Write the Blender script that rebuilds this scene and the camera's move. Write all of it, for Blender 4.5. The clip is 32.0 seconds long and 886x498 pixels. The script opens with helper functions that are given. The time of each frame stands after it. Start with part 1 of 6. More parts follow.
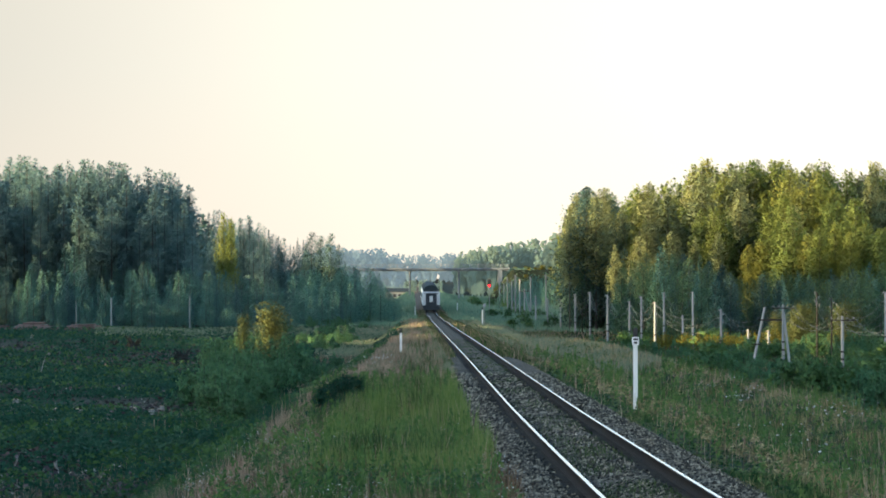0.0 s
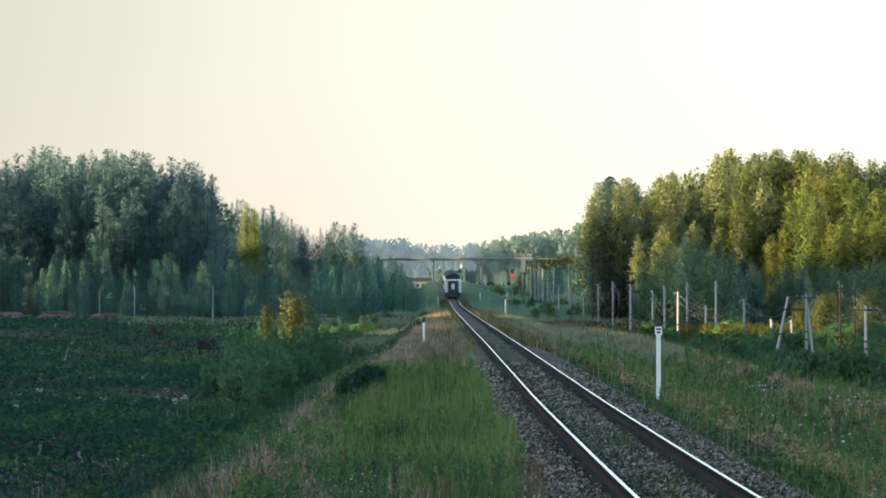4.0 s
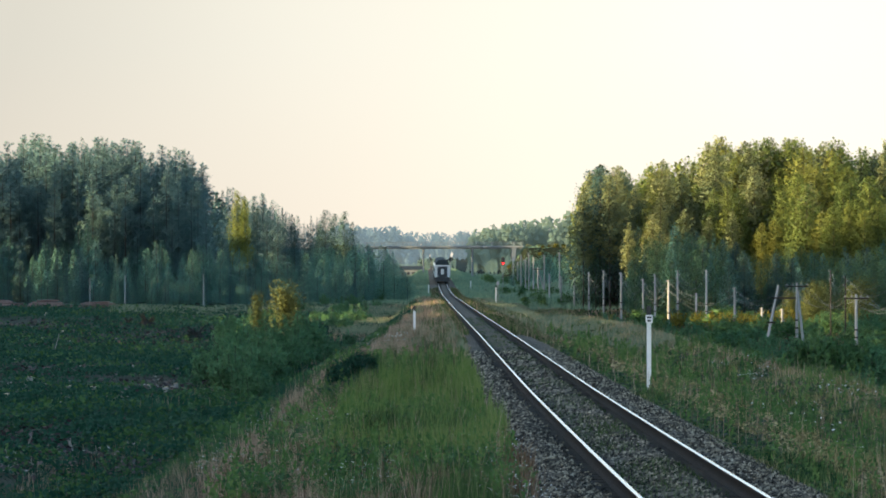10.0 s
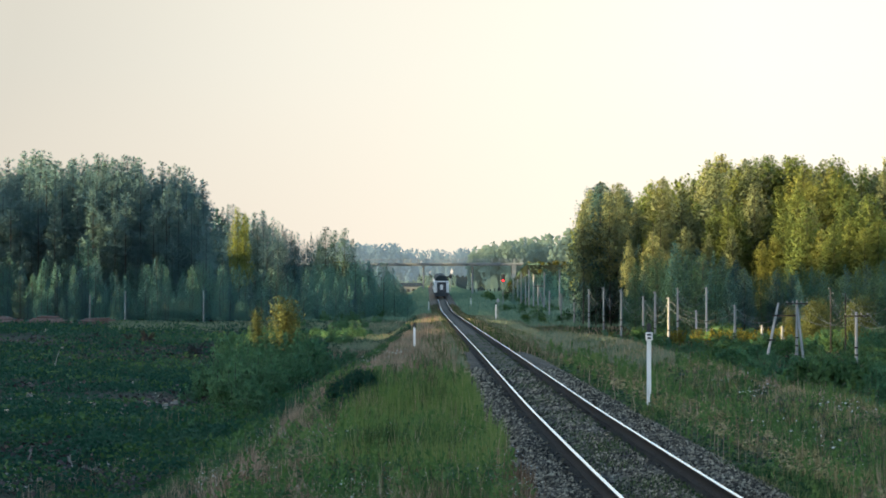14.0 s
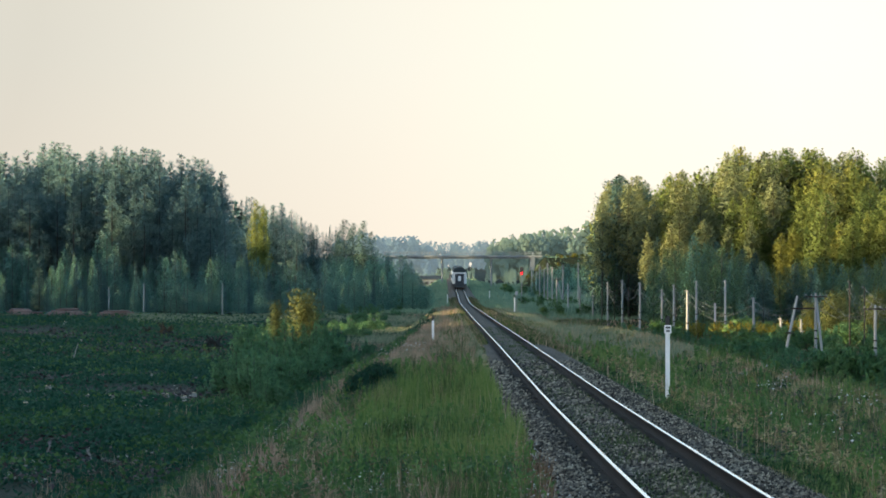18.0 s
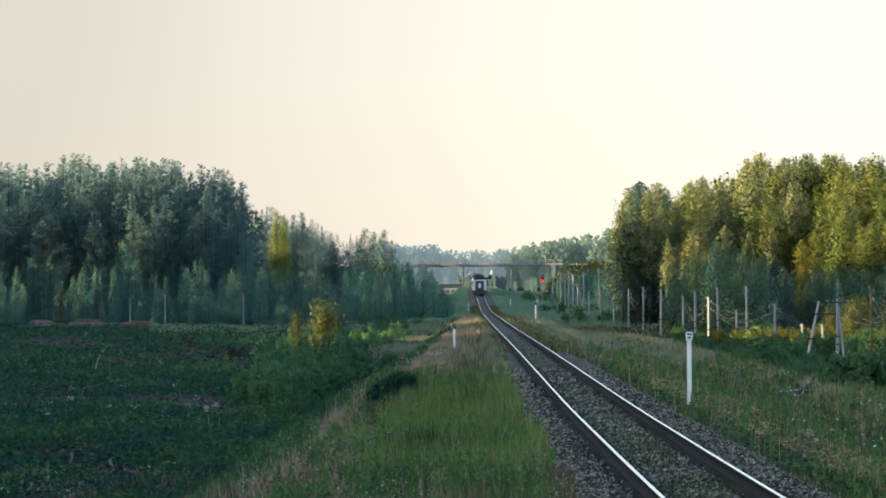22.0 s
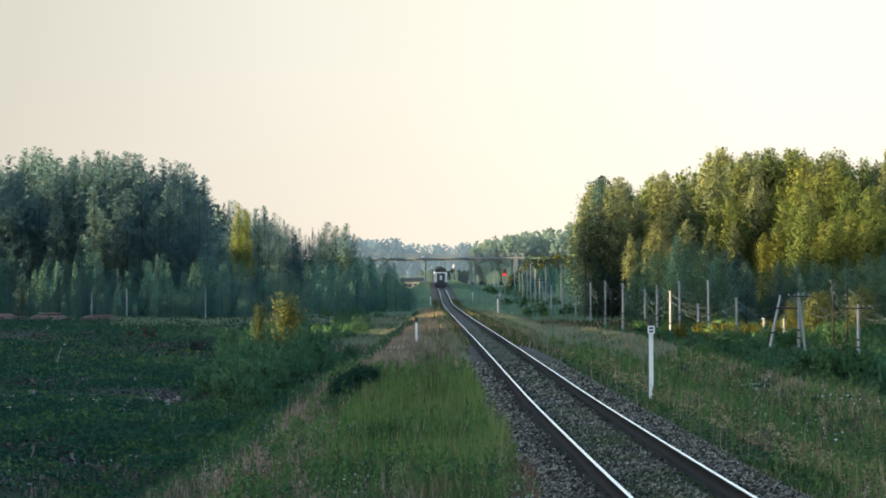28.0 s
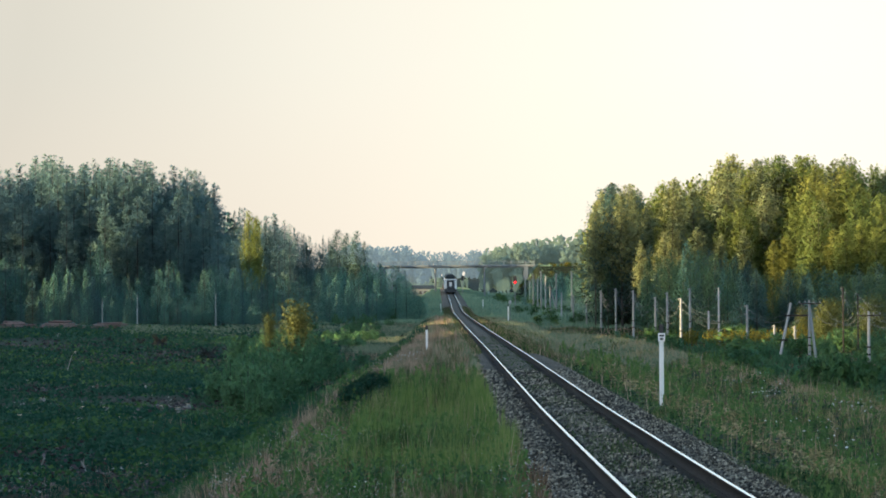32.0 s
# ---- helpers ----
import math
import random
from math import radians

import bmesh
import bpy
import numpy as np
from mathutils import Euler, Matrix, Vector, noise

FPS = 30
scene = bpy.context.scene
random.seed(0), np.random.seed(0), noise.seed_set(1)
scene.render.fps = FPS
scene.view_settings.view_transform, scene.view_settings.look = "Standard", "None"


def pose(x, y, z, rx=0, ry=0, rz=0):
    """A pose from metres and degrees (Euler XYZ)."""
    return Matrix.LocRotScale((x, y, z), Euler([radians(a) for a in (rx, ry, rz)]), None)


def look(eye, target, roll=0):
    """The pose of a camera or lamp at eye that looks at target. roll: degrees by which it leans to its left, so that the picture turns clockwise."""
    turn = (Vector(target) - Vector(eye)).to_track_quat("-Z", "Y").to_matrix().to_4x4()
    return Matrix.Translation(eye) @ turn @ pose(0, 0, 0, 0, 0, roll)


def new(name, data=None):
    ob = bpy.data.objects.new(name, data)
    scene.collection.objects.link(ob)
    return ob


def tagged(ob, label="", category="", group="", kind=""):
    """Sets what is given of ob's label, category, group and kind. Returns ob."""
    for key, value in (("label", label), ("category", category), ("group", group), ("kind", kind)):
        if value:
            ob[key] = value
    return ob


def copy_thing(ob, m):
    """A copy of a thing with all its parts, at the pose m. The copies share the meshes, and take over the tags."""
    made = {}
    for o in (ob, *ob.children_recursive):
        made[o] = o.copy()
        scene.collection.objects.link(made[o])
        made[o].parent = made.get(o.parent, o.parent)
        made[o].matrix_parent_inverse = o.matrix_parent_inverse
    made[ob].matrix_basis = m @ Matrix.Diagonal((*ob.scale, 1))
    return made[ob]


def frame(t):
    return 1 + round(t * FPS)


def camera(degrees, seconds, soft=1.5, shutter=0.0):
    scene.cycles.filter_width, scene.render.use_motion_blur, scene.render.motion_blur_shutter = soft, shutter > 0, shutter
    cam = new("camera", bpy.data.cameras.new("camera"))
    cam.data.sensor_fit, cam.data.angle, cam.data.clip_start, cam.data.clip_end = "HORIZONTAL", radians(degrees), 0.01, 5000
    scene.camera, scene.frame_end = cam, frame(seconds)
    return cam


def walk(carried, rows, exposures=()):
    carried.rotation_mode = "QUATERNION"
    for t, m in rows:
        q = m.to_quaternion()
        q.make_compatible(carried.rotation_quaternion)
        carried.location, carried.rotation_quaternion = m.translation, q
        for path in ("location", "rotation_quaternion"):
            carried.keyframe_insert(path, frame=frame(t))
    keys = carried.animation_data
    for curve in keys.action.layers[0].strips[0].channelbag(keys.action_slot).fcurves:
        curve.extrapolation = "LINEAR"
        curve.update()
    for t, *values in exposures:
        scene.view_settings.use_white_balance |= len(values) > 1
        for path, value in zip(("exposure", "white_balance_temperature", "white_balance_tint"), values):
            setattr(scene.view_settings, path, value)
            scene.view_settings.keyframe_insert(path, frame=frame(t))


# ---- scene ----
cam = camera(18.0, 32.0, soft=1.8)
EYE = 3.0
# seconds, yaw, pitch, roll of the hand-held camera, which stands at one spot beside the line
TURNS = [
    (0, -0.373, 0.613, -0.18),
    (0.5, -0.307, 0.711, -0.02),
    (1, -0.265, 0.615, -0.16),
    (1.5, -0.160, 0.148, -0.00),
    (2, -0.104, 0.204, 0.10),
    (2.5, -0.178, 0.213, -0.03),
    (3, -0.167, 0.296, -0.20),
    (3.5, -0.201, 0.362, -0.12),
    (4, 0.098, 0.401, -0.16),
    (4.5, 0.134, 0.423, -0.03),
    (6.5, 0.317, 0.284, -0.16),
    (7, 0.158, 0.541, -0.06),
    (7.5, 0.137, 0.372, -0.14),
    (8, 0.032, 0.387, -0.07),
    (8.5, 0.058, 0.355, -0.08),
    (9, 0.000, 0.278, -0.00),
    (9.5, -0.177, 0.299, -0.07),
    (10, -0.093, 0.161, -0.14),
    (10.5, 0.085, 0.119, -0.26),
    (11, 0.128, 0.123, -0.21),
    (11.5, 0.202, 0.192, -0.10),
    (12, 0.119, 0.324, -0.03),
    (12.5, 0.386, 0.269, -0.20),
    (13, 0.405, 0.318, -0.01),
    (13.5, 0.141, 0.426, -0.12),
    (14, -0.091, 0.508, -0.04),
    (14.5, -0.185, 0.465, -0.26),
    (16.5, -0.323, 0.764, -0.16),
    (17, -0.303, 0.789, -0.07),
    (17.5, 0.509, 0.377, -0.18),
    (18, 0.291, 0.359, -0.01),
    (18.5, 0.408, 0.368, -0.06),
    (19, 0.337, 0.300, -0.31),
    (19.5, 0.439, 0.233, -0.25),
    (20, 0.348, 0.095, -0.44),
    (20.5, 0.386, 0.124, -0.37),
    (21, 0.177, 0.464, -0.31),
    (21.5, 0.169, 0.584, -0.31),
    (22, 0.712, 0.532, -0.44),
    (22.5, 0.756, 0.486, -0.29),
    (23, 0.579, 0.536, -0.18),
    (23.5, 0.386, 0.581, -0.07),
    (24, 0.243, 0.572, -0.08),
    (24.5, 0.084, 0.485, -0.23),
    (25, -0.133, 0.482, -0.41),
    (25.5, -0.216, 0.569, -0.14),
    (27.5, -0.218, 0.515, -0.18),
    (28, -0.060, 0.398, -0.38),
    (28.5, 0.065, 0.420, -0.41),
    (29, 0.207, 0.133, -0.36),
    (29.5, 0.087, 0.051, -0.66),
    (30, -0.007, 0.152, -0.59),
    (30.5, 0.003, 0.197, -0.76),
    (31, 0.168, 0.193, -0.65),
    (31.5, 0.150, 0.384, -0.59),
    (32, 0.150, 0.554, -0.42),
]
walk(cam, [(t, pose(0, 0, EYE, 90 + pitch, 0, yaw) @ pose(0, 0, 0, 0, 0, roll)) for t, yaw, pitch, roll in TURNS], [(0, 1.93), (4, 1.87), (9, 1.80), (17, 1.78), (32, 1.78)])

# ---- world, sun, exposure ----
SUN_AZ, SUN_EL = -108.0, 5.0   # degrees from +y, clockwise; elevation
world = bpy.data.worlds.new("evening_sky")
scene.world = world
world.use_nodes = True
wn, wl = world.node_tree.nodes, world.node_tree.links
wn.clear()
w_out = wn.new("ShaderNodeOutputWorld")
w_bg = wn.new("ShaderNodeBackground")
w_sky = wn.new("ShaderNodeTexSky")
w_sky.sky_type, w_sky.sun_disc = "NISHITA", False
w_sky.sun_elevation, w_sky.sun_rotation = radians(SUN_EL), radians(SUN_AZ)
w_sky.air_density, w_sky.dust_density, w_sky.ozone_density = 1.0, 1.2, 2.0
w_co = wn.new("ShaderNodeTexCoord")
w_sep = wn.new("ShaderNodeSeparateXYZ")
w_ramp = wn.new("ShaderNodeValToRGB")
w_ramp.color_ramp.interpolation = "EASE"
w_ramp.color_ramp.elements[0].position, w_ramp.color_ramp.elements[0].color = 0.10, (1, 1, 1, 1)
w_ramp.color_ramp.elements[1].position, w_ramp.color_ramp.elements[1].color = 0.34, (0, 0, 0, 1)
w_low = wn.new("ShaderNodeValToRGB")
w_low.color_ramp.elements[0].position, w_low.color_ramp.elements[0].color = 0.0, (0.99, 0.885, 0.735, 1)
w_low.color_ramp.elements[1].position, w_low.color_ramp.elements[1].color = 0.075, (0.94, 0.90, 0.78, 1)
w_noise = wn.new("ShaderNodeTexNoise")
w_noise.inputs["Scale"].default_value, w_noise.inputs["Detail"].default_value = 5.0, 1.0
w_gain = wn.new("ShaderNodeMapRange")
w_gain.inputs["From Min"].default_value, w_gain.inputs["From Max"].default_value = -0.16, 0.12
w_gain.inputs["To Min"].default_value, w_gain.inputs["To Max"].default_value = 0.74, 1.14
w_add = wn.new("ShaderNodeMath")
w_add.operation = "MULTIPLY_ADD"
w_add.inputs[1].default_value, w_add.inputs[2].default_value = 0.10, -0.05
w_sum = wn.new("ShaderNodeMath")
w_haze = wn.new("ShaderNodeVectorMath")
w_haze.operation = "SCALE"
w_nis = wn.new("ShaderNodeVectorMath")
w_nis.operation = "SCALE"
w_nis.inputs["Scale"].default_value = 1.0
w_mix = wn.new("ShaderNodeMix")
w_mix.data_type = "RGBA"
wl.new(w_co.outputs["Generated"], w_sep.inputs[0])
wl.new(w_co.outputs["Generated"], w_noise.inputs["Vector"])
wl.new(w_sep.outputs["Z"], w_ramp.inputs[0])
wl.new(w_sep.outputs["Z"], w_low.inputs[0])
wl.new(w_noise.outputs[0], w_add.inputs[0])
wl.new(w_add.outputs[0], w_sum.inputs[0])
wl.new(w_sep.outputs["X"], w_sum.inputs[1])
wl.new(w_sum.outputs[0], w_gain.inputs["Value"])
wl.new(w_low.outputs[0], w_haze.inputs[0])
w_dot = wn.new("ShaderNodeVectorMath")
w_dot.operation = "DOT_PRODUCT"
w_dot.inputs[1].default_value = (math.sin(radians(SUN_AZ)), math.cos(radians(SUN_AZ)), 0.09)
w_near = wn.new("ShaderNodeMath")
w_near.operation = "MAXIMUM"
w_near.inputs[1].default_value = 0.0
w_halo = wn.new("ShaderNodeMath")
w_halo.operation = "MULTIPLY_ADD"
w_halo.inputs[1].default_value = 1.5
wl.new(w_co.outputs["Generated"], w_dot.inputs[0])
wl.new(w_dot.outputs["Value"], w_near.inputs[0])
wl.new(w_near.outputs[0], w_halo.inputs[0])
wl.new(w_gain.outputs[0], w_halo.inputs[2])
wl.new(w_halo.outputs[0], w_haze.inputs["Scale"])
wl.new(w_sky.outputs[0], w_nis.inputs[0])
wl.new(w_ramp.outputs[0], w_mix.inputs["Factor"])
wl.new(w_nis.outputs[0], w_mix.inputs["A"])
wl.new(w_haze.outputs[0], w_mix.inputs["B"])
wl.new(w_mix.outputs["Result"], w_bg.inputs["Color"])
w_bg.inputs["Strength"].default_value = 0.313
wl.new(w_bg.outputs[0], w_out.inputs[0])

sun = new("sun", bpy.data.lights.new("sun", "SUN"))
sun.data.energy, sun.data.angle, sun.data.color = 5.0, radians(0.6), (1.0, 0.76, 0.40)
sun_dir = Vector((math.sin(radians(SUN_AZ)) * math.cos(radians(SUN_EL)), math.cos(radians(SUN_AZ)) * math.cos(radians(SUN_EL)), math.sin(radians(SUN_EL))))
sun.matrix_world = look(sun_dir * 900, (0, 0, 0))


# ---- materials ----
def material(name, stops, scale=4.0, rough=0.8, metal=0.0, bump=0.0, bump_scale=40.0, by_object=0.0, by_island=0.0,
             translucent=0.0, space="Object", glow=None, detail=6.0, stretch=(1, 1, 1)):
    """A node material: noise at two scales through a ramp of colours, with bump, and per-object or per-leaf change."""
    m = bpy.data.materials.new(name)
    m.use_nodes = True
    n, l = m.node_tree.nodes, m.node_tree.links
    b = n["Principled BSDF"]
    b.inputs["Roughness"].default_value, b.inputs["Metallic"].default_value = rough, metal
    co = n.new("ShaderNodeTexCoord")
    mp = n.new("ShaderNodeMapping")
    mp.inputs["Scale"].default_value = stretch
    l.new(co.outputs[space], mp.inputs[0])
    a = n.new("ShaderNodeTexNoise")
    a.inputs["Scale"].default_value, a.inputs["Detail"].default_value, a.inputs["Roughness"].default_value = scale, detail, 0.6
    l.new(mp.outputs[0], a.inputs["Vector"])
    big = n.new("ShaderNodeTexNoise")
    big.inputs["Scale"].default_value, big.inputs["Detail"].default_value = scale * 0.13, 2.0
    l.new(mp.outputs[0], big.inputs["Vector"])
    mixed = n.new("ShaderNodeMath")
    mixed.operation = "MULTIPLY_ADD"
    mixed.inputs[1].default_value = 0.55
    half = n.new("ShaderNodeMath")
    half.operation = "MULTIPLY"
    half.inputs[1].default_value = 0.45
    l.new(big.outputs[0], half.inputs[0])
    l.new(a.outputs[0], mixed.inputs[0])
    l.new(half.outputs[0], mixed.inputs[2])
    fac = mixed.outputs[0]
    for amount, node, socket in ((by_object, "ShaderNodeObjectInfo", "Random"), (by_island, "ShaderNodeNewGeometry", "Random Per Island")):
        if amount:
            g = n.new(node)
            k = n.new("ShaderNodeMath")
            k.operation = "MULTIPLY_ADD"
            k.inputs[1].default_value = amount
            c = n.new("ShaderNodeMath")
            c.operation = "SUBTRACT"
            c.inputs[1].default_value = amount / 2
            l.new(g.outputs[socket], k.inputs[0])
            l.new(fac, k.inputs[2])
            l.new(k.outputs[0], c.inputs[0])
            fac = c.outputs[0]
    ramp = n.new("ShaderNodeValToRGB")
    e = ramp.color_ramp.elements
    for i, (p, col) in enumerate(stops):
        item = e[i] if i < 2 else e.new(p)
        item.position, item.color = p, (*col, 1)
    l.new(fac, ramp.inputs[0])
    l.new(ramp.outputs[0], b.inputs["Base Color"])
    if bump:
        f = n.new("ShaderNodeTexNoise")
        f.inputs["Scale"].default_value, f.inputs["Detail"].default_value = bump_scale, 4.0
        l.new(mp.outputs[0], f.inputs["Vector"])
        bn = n.new("ShaderNodeBump")
        bn.inputs["Strength"].default_value, bn.inputs["Distance"].default_value = bump, 0.05
        l.new(f.outputs[0], bn.inputs["Height"])
        l.new(bn.outputs[0], b.inputs["Normal"])
    if glow:
        b.inputs["Emission Color"].default_value, b.inputs["Emission Strength"].default_value = (*glow[0], 1), glow[1]
    if rough > 0.78:
        b.inputs["Specular IOR Level"].default_value = 0.12
    if translucent:
        t = n.new("ShaderNodeBsdfTranslucent")
        s = n.new("ShaderNodeMixShader")
        s.inputs[0].default_value = translucent
        b.inputs["Specular IOR Level"].default_value = 0.15
        l.new(ramp.outputs[0], t.inputs[0])
        l.new(b.outputs[0], s.inputs[1])
        l.new(t.outputs[0], s.inputs[2])
        l.new(s.outputs[0], n["Material Output"].inputs[0])
    return m


M_GROUND = material("meadow_soil", [(0.36, (0.006, 0.010, 0.005)), (0.5, (0.015, 0.021, 0.010)), (0.66, (0.036, 0.038, 0.020))], 3.0, 0.95, bump=1.0, bump_scale=9)
M_BALLAST = material("ballast_gravel", [(0.35, (0.028, 0.022, 0.015)), (0.5, (0.072, 0.057, 0.041)), (0.66, (0.173, 0.139, 0.099))], 14, 0.9, bump=1.0, bump_scale=22)
M_STONE = material("ballast_stone", [(0.15, (0.010, 0.008, 0.006)), (0.5, (0.050, 0.042, 0.031)), (0.9, (0.34, 0.285, 0.205))], 9, 0.85, by_island=0.7)
# darker ballast for the band along each rail
M_DARKBAND = material("dark_band_ballast", [(0.35, (0.011, 0.010, 0.009)), (0.66, (0.048, 0.042, 0.035))], 14, 0.92, bump=1.0, bump_scale=22)
M_HEAD = material("polished_rail_steel", [(0.3, (0.82, 0.81, 0.79)), (0.7, (0.93, 0.92, 0.90))], 3, 0.26, 1.0)
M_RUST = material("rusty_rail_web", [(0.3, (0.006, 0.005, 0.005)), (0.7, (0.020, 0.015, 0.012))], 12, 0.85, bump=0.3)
# blue of the haze is mixed into the needles and birch leaves
M_PINE = material("haze_blue_pine_needles", [(0.2, (0.120, 0.220, 0.218)), (0.5, (0.150, 0.258, 0.250)), (0.85, (0.195, 0.285, 0.240))], 0.35, 0.8, by_object=0.15, by_island=0.06, translucent=0.55)
M_SPRUCE = material("haze_blue_spruce_needles", [(0.2, (0.066, 0.149, 0.156)), (0.5, (0.094, 0.184, 0.180)), (0.85, (0.138, 0.218, 0.174))], 0.35, 0.8, by_object=0.3, by_island=0.08, translucent=0.45)
M_BIRCH = material("haze_blue_birch_leaves", [(0.2, (0.087, 0.220, 0.192)), (0.5, (0.119, 0.258, 0.205)), (0.85, (0.176, 0.290, 0.192))], 0.4, 0.7, by_object=0.2, by_island=0.08, translucent=0.5)
# blossom yellow, used too as painted sunlight on the road-bank scrub
M_YELLOW = material("blossom_and_sunlit_yellow", [(0.2, (0.115, 0.130, 0.026)), (0.5, (0.22, 0.205, 0.032)), (0.85, (0.36, 0.31, 0.05))], 0.5, 0.7, by_island=0.4, translucent=0.3)
M_BARK = material("pine_bark", [(0.3, (0.030, 0.026, 0.024)), (0.7, (0.075, 0.062, 0.052))], 6, 0.9, bump=0.6, stretch=(1, 1, 0.2))
M_BIRCHBARK = material("birch_bark", [(0.3, (0.04, 0.04, 0.036)), (0.55, (0.085, 0.083, 0.076)), (0.8, (0.20, 0.195, 0.18))], 5, 0.8, bump=0.3, stretch=(1, 1, 0.4))
M_GRASS = material("green_grass", [(0.36, (0.009, 0.026, 0.007)), (0.5, (0.036, 0.065, 0.016)), (0.64, (0.090, 0.120, 0.039))], 2.4, 0.7, by_island=0.5, translucent=0.35, stretch=(1, 0.5, 0.4))
M_DEEPGRASS = material("deep_green_grass", [(0.36, (0.011, 0.037, 0.012)), (0.5, (0.039, 0.080, 0.024)), (0.64, (0.098, 0.146, 0.046))], 2.0, 0.7, by_island=0.5, translucent=0.35, stretch=(1, 0.5, 0.4))
M_TAN = material("tan_seed_grass", [(0.36, (0.102, 0.087, 0.036)), (0.5, (0.198, 0.161, 0.074)), (0.64, (0.360, 0.293, 0.152))], 2.0, 0.85, by_island=0.45, translucent=0.25, stretch=(1, 0.5, 0.4))
M_BUSHLEAF = material("bush_leaves", [(0.2, (0.045, 0.112, 0.041)), (0.5, (0.083, 0.168, 0.058)), (0.85, (0.143, 0.232, 0.080))], 0.5, 0.7, by_object=0.4, by_island=0.15, translucent=0.4)
M_STALK = material("bright_grass_stalks", [(0.35, (0.062, 0.112, 0.025)), (0.5, (0.115, 0.171, 0.042)), (0.65, (0.186, 0.211, 0.077))], 1.5, 0.7, by_island=0.3, translucent=0.35)
M_BROWNWEED = material("brown_seed_heads", [(0.35, (0.055, 0.032, 0.020)), (0.5, (0.105, 0.062, 0.036)), (0.65, (0.17, 0.11, 0.065))], 1.5, 0.85, by_island=0.4, translucent=0.2)
M_DARKWEED = material("dark_broad_leaves", [(0.35, (0.020, 0.058, 0.020)), (0.5, (0.042, 0.095, 0.032)), (0.65, (0.075, 0.135, 0.045))], 1.5, 0.6, by_island=0.3, translucent=0.3)
M_DRY = material("dry_seed_grass", [(0.36, (0.132, 0.083, 0.057)), (0.5, (0.252, 0.172, 0.120)), (0.64, (0.425, 0.312, 0.225))], 2.0, 0.85, by_island=0.4, translucent=0.25, stretch=(1, 0.5, 0.4))
M_WHITEFLOWER = material("white_flower_heads", [(0.3, (0.40, 0.40, 0.37)), (0.7, (0.58, 0.58, 0.55))], 3, 0.7, by_island=0.3, translucent=0.2)
M_WEED = material("clearing_weeds", [(0.3, (0.007, 0.035, 0.021)), (0.5, (0.018, 0.061, 0.034)), (0.7, (0.041, 0.089, 0.047))], 0.25, 0.75, by_island=0.2, translucent=0.35)
M_BRAMBLE = material("bramble_leaves", [(0.3, (0.024, 0.066, 0.021)), (0.5, (0.044, 0.098, 0.029)), (0.7, (0.076, 0.136, 0.042))], 0.5, 0.7, by_island=0.3, translucent=0.35)
M_SLASH = material("dead_twigs", [(0.3, (0.020, 0.016, 0.017)), (0.5, (0.052, 0.040, 0.040)), (0.7, (0.11, 0.085, 0.078))], 1.0, 0.9, by_island=0.5)
M_CONCRETE = material("grey_concrete", [(0.3, (0.150, 0.172, 0.182)), (0.7, (0.215, 0.238, 0.248))], 2.5, 0.85, bump=0.3)
M_WHITE = material("weathered_white_paint", [(0.25, (0.50, 0.49, 0.47)), (0.5, (0.74, 0.73, 0.70)), (0.8, (0.82, 0.81, 0.79))], 3, 0.6, bump=0.1)
M_BLACK = material("black_paint", [(0.3, (0.012, 0.012, 0.012)), (0.7, (0.035, 0.035, 0.035))], 5, 0.6)
M_POLE = material("grey_weathered_wood", [(0.3, (0.19, 0.195, 0.19)), (0.7, (0.37, 0.37, 0.36))], 5, 0.85, bump=0.4, by_object=0.3, stretch=(1, 1, 0.15))
M_DARKWOOD = material("dark_tarred_wood", [(0.3, (0.02, 0.017, 0.015)), (0.7, (0.06, 0.05, 0.045))], 5, 0.85, stretch=(1, 1, 0.2))
M_WIRE = material("line_wire", [(0.3, (0.11, 0.12, 0.12)), (0.7, (0.17, 0.18, 0.18))], 5, 0.6)
M_GLASSY = material("insulator_porcelain", [(0.3, (0.22, 0.22, 0.21)), (0.7, (0.36, 0.36, 0.35))], 5, 0.25)
M_COACH = material("white_coach_paint", [(0.3, (0.60, 0.60, 0.58)), (0.7, (0.74, 0.74, 0.72))], 0.9, 0.4)
M_COACHDARK = material("dark_coach_underframe", [(0.3, (0.018, 0.022, 0.028)), (0.7, (0.05, 0.055, 0.06))], 2, 0.7)
M_ROOF = material("grey_green_coach_roof", [(0.3, (0.022, 0.030, 0.032)), (0.7, (0.045, 0.055, 0.056))], 1, 0.85)
M_GLASS = material("dark_window_glass", [(0.3, (0.02, 0.025, 0.03)), (0.7, (0.04, 0.045, 0.05))], 1, 0.08)
M_RED = material("red_signal_lamp", [(0.3, (0.5, 0.02, 0.02)), (0.7, (0.6, 0.03, 0.03))], 1, 0.3, glow=((1.0, 0.012, 0.016), 3.0))
M_LOG = material("pine_log_bark", [(0.3, (0.10, 0.068, 0.058)), (0.7, (0.20, 0.14, 0.12))], 3, 0.85, by_object=0.3, bump=0.4)
M_LOGEND = material("fresh_cut_wood", [(0.3, (0.50, 0.36, 0.22)), (0.7, (0.66, 0.50, 0.33))], 8, 0.8)
M_STUMP = material("dead_grey_wood", [(0.3, (0.13, 0.12, 0.105)), (0.7, (0.30, 0.28, 0.25))], 4, 0.85, by_object=0.3)
M_DARKHEAP = material("dark_root_heap", [(0.3, (0.010, 0.011, 0.010)), (0.7, (0.030, 0.030, 0.026))], 3, 0.95, bump=0.6)
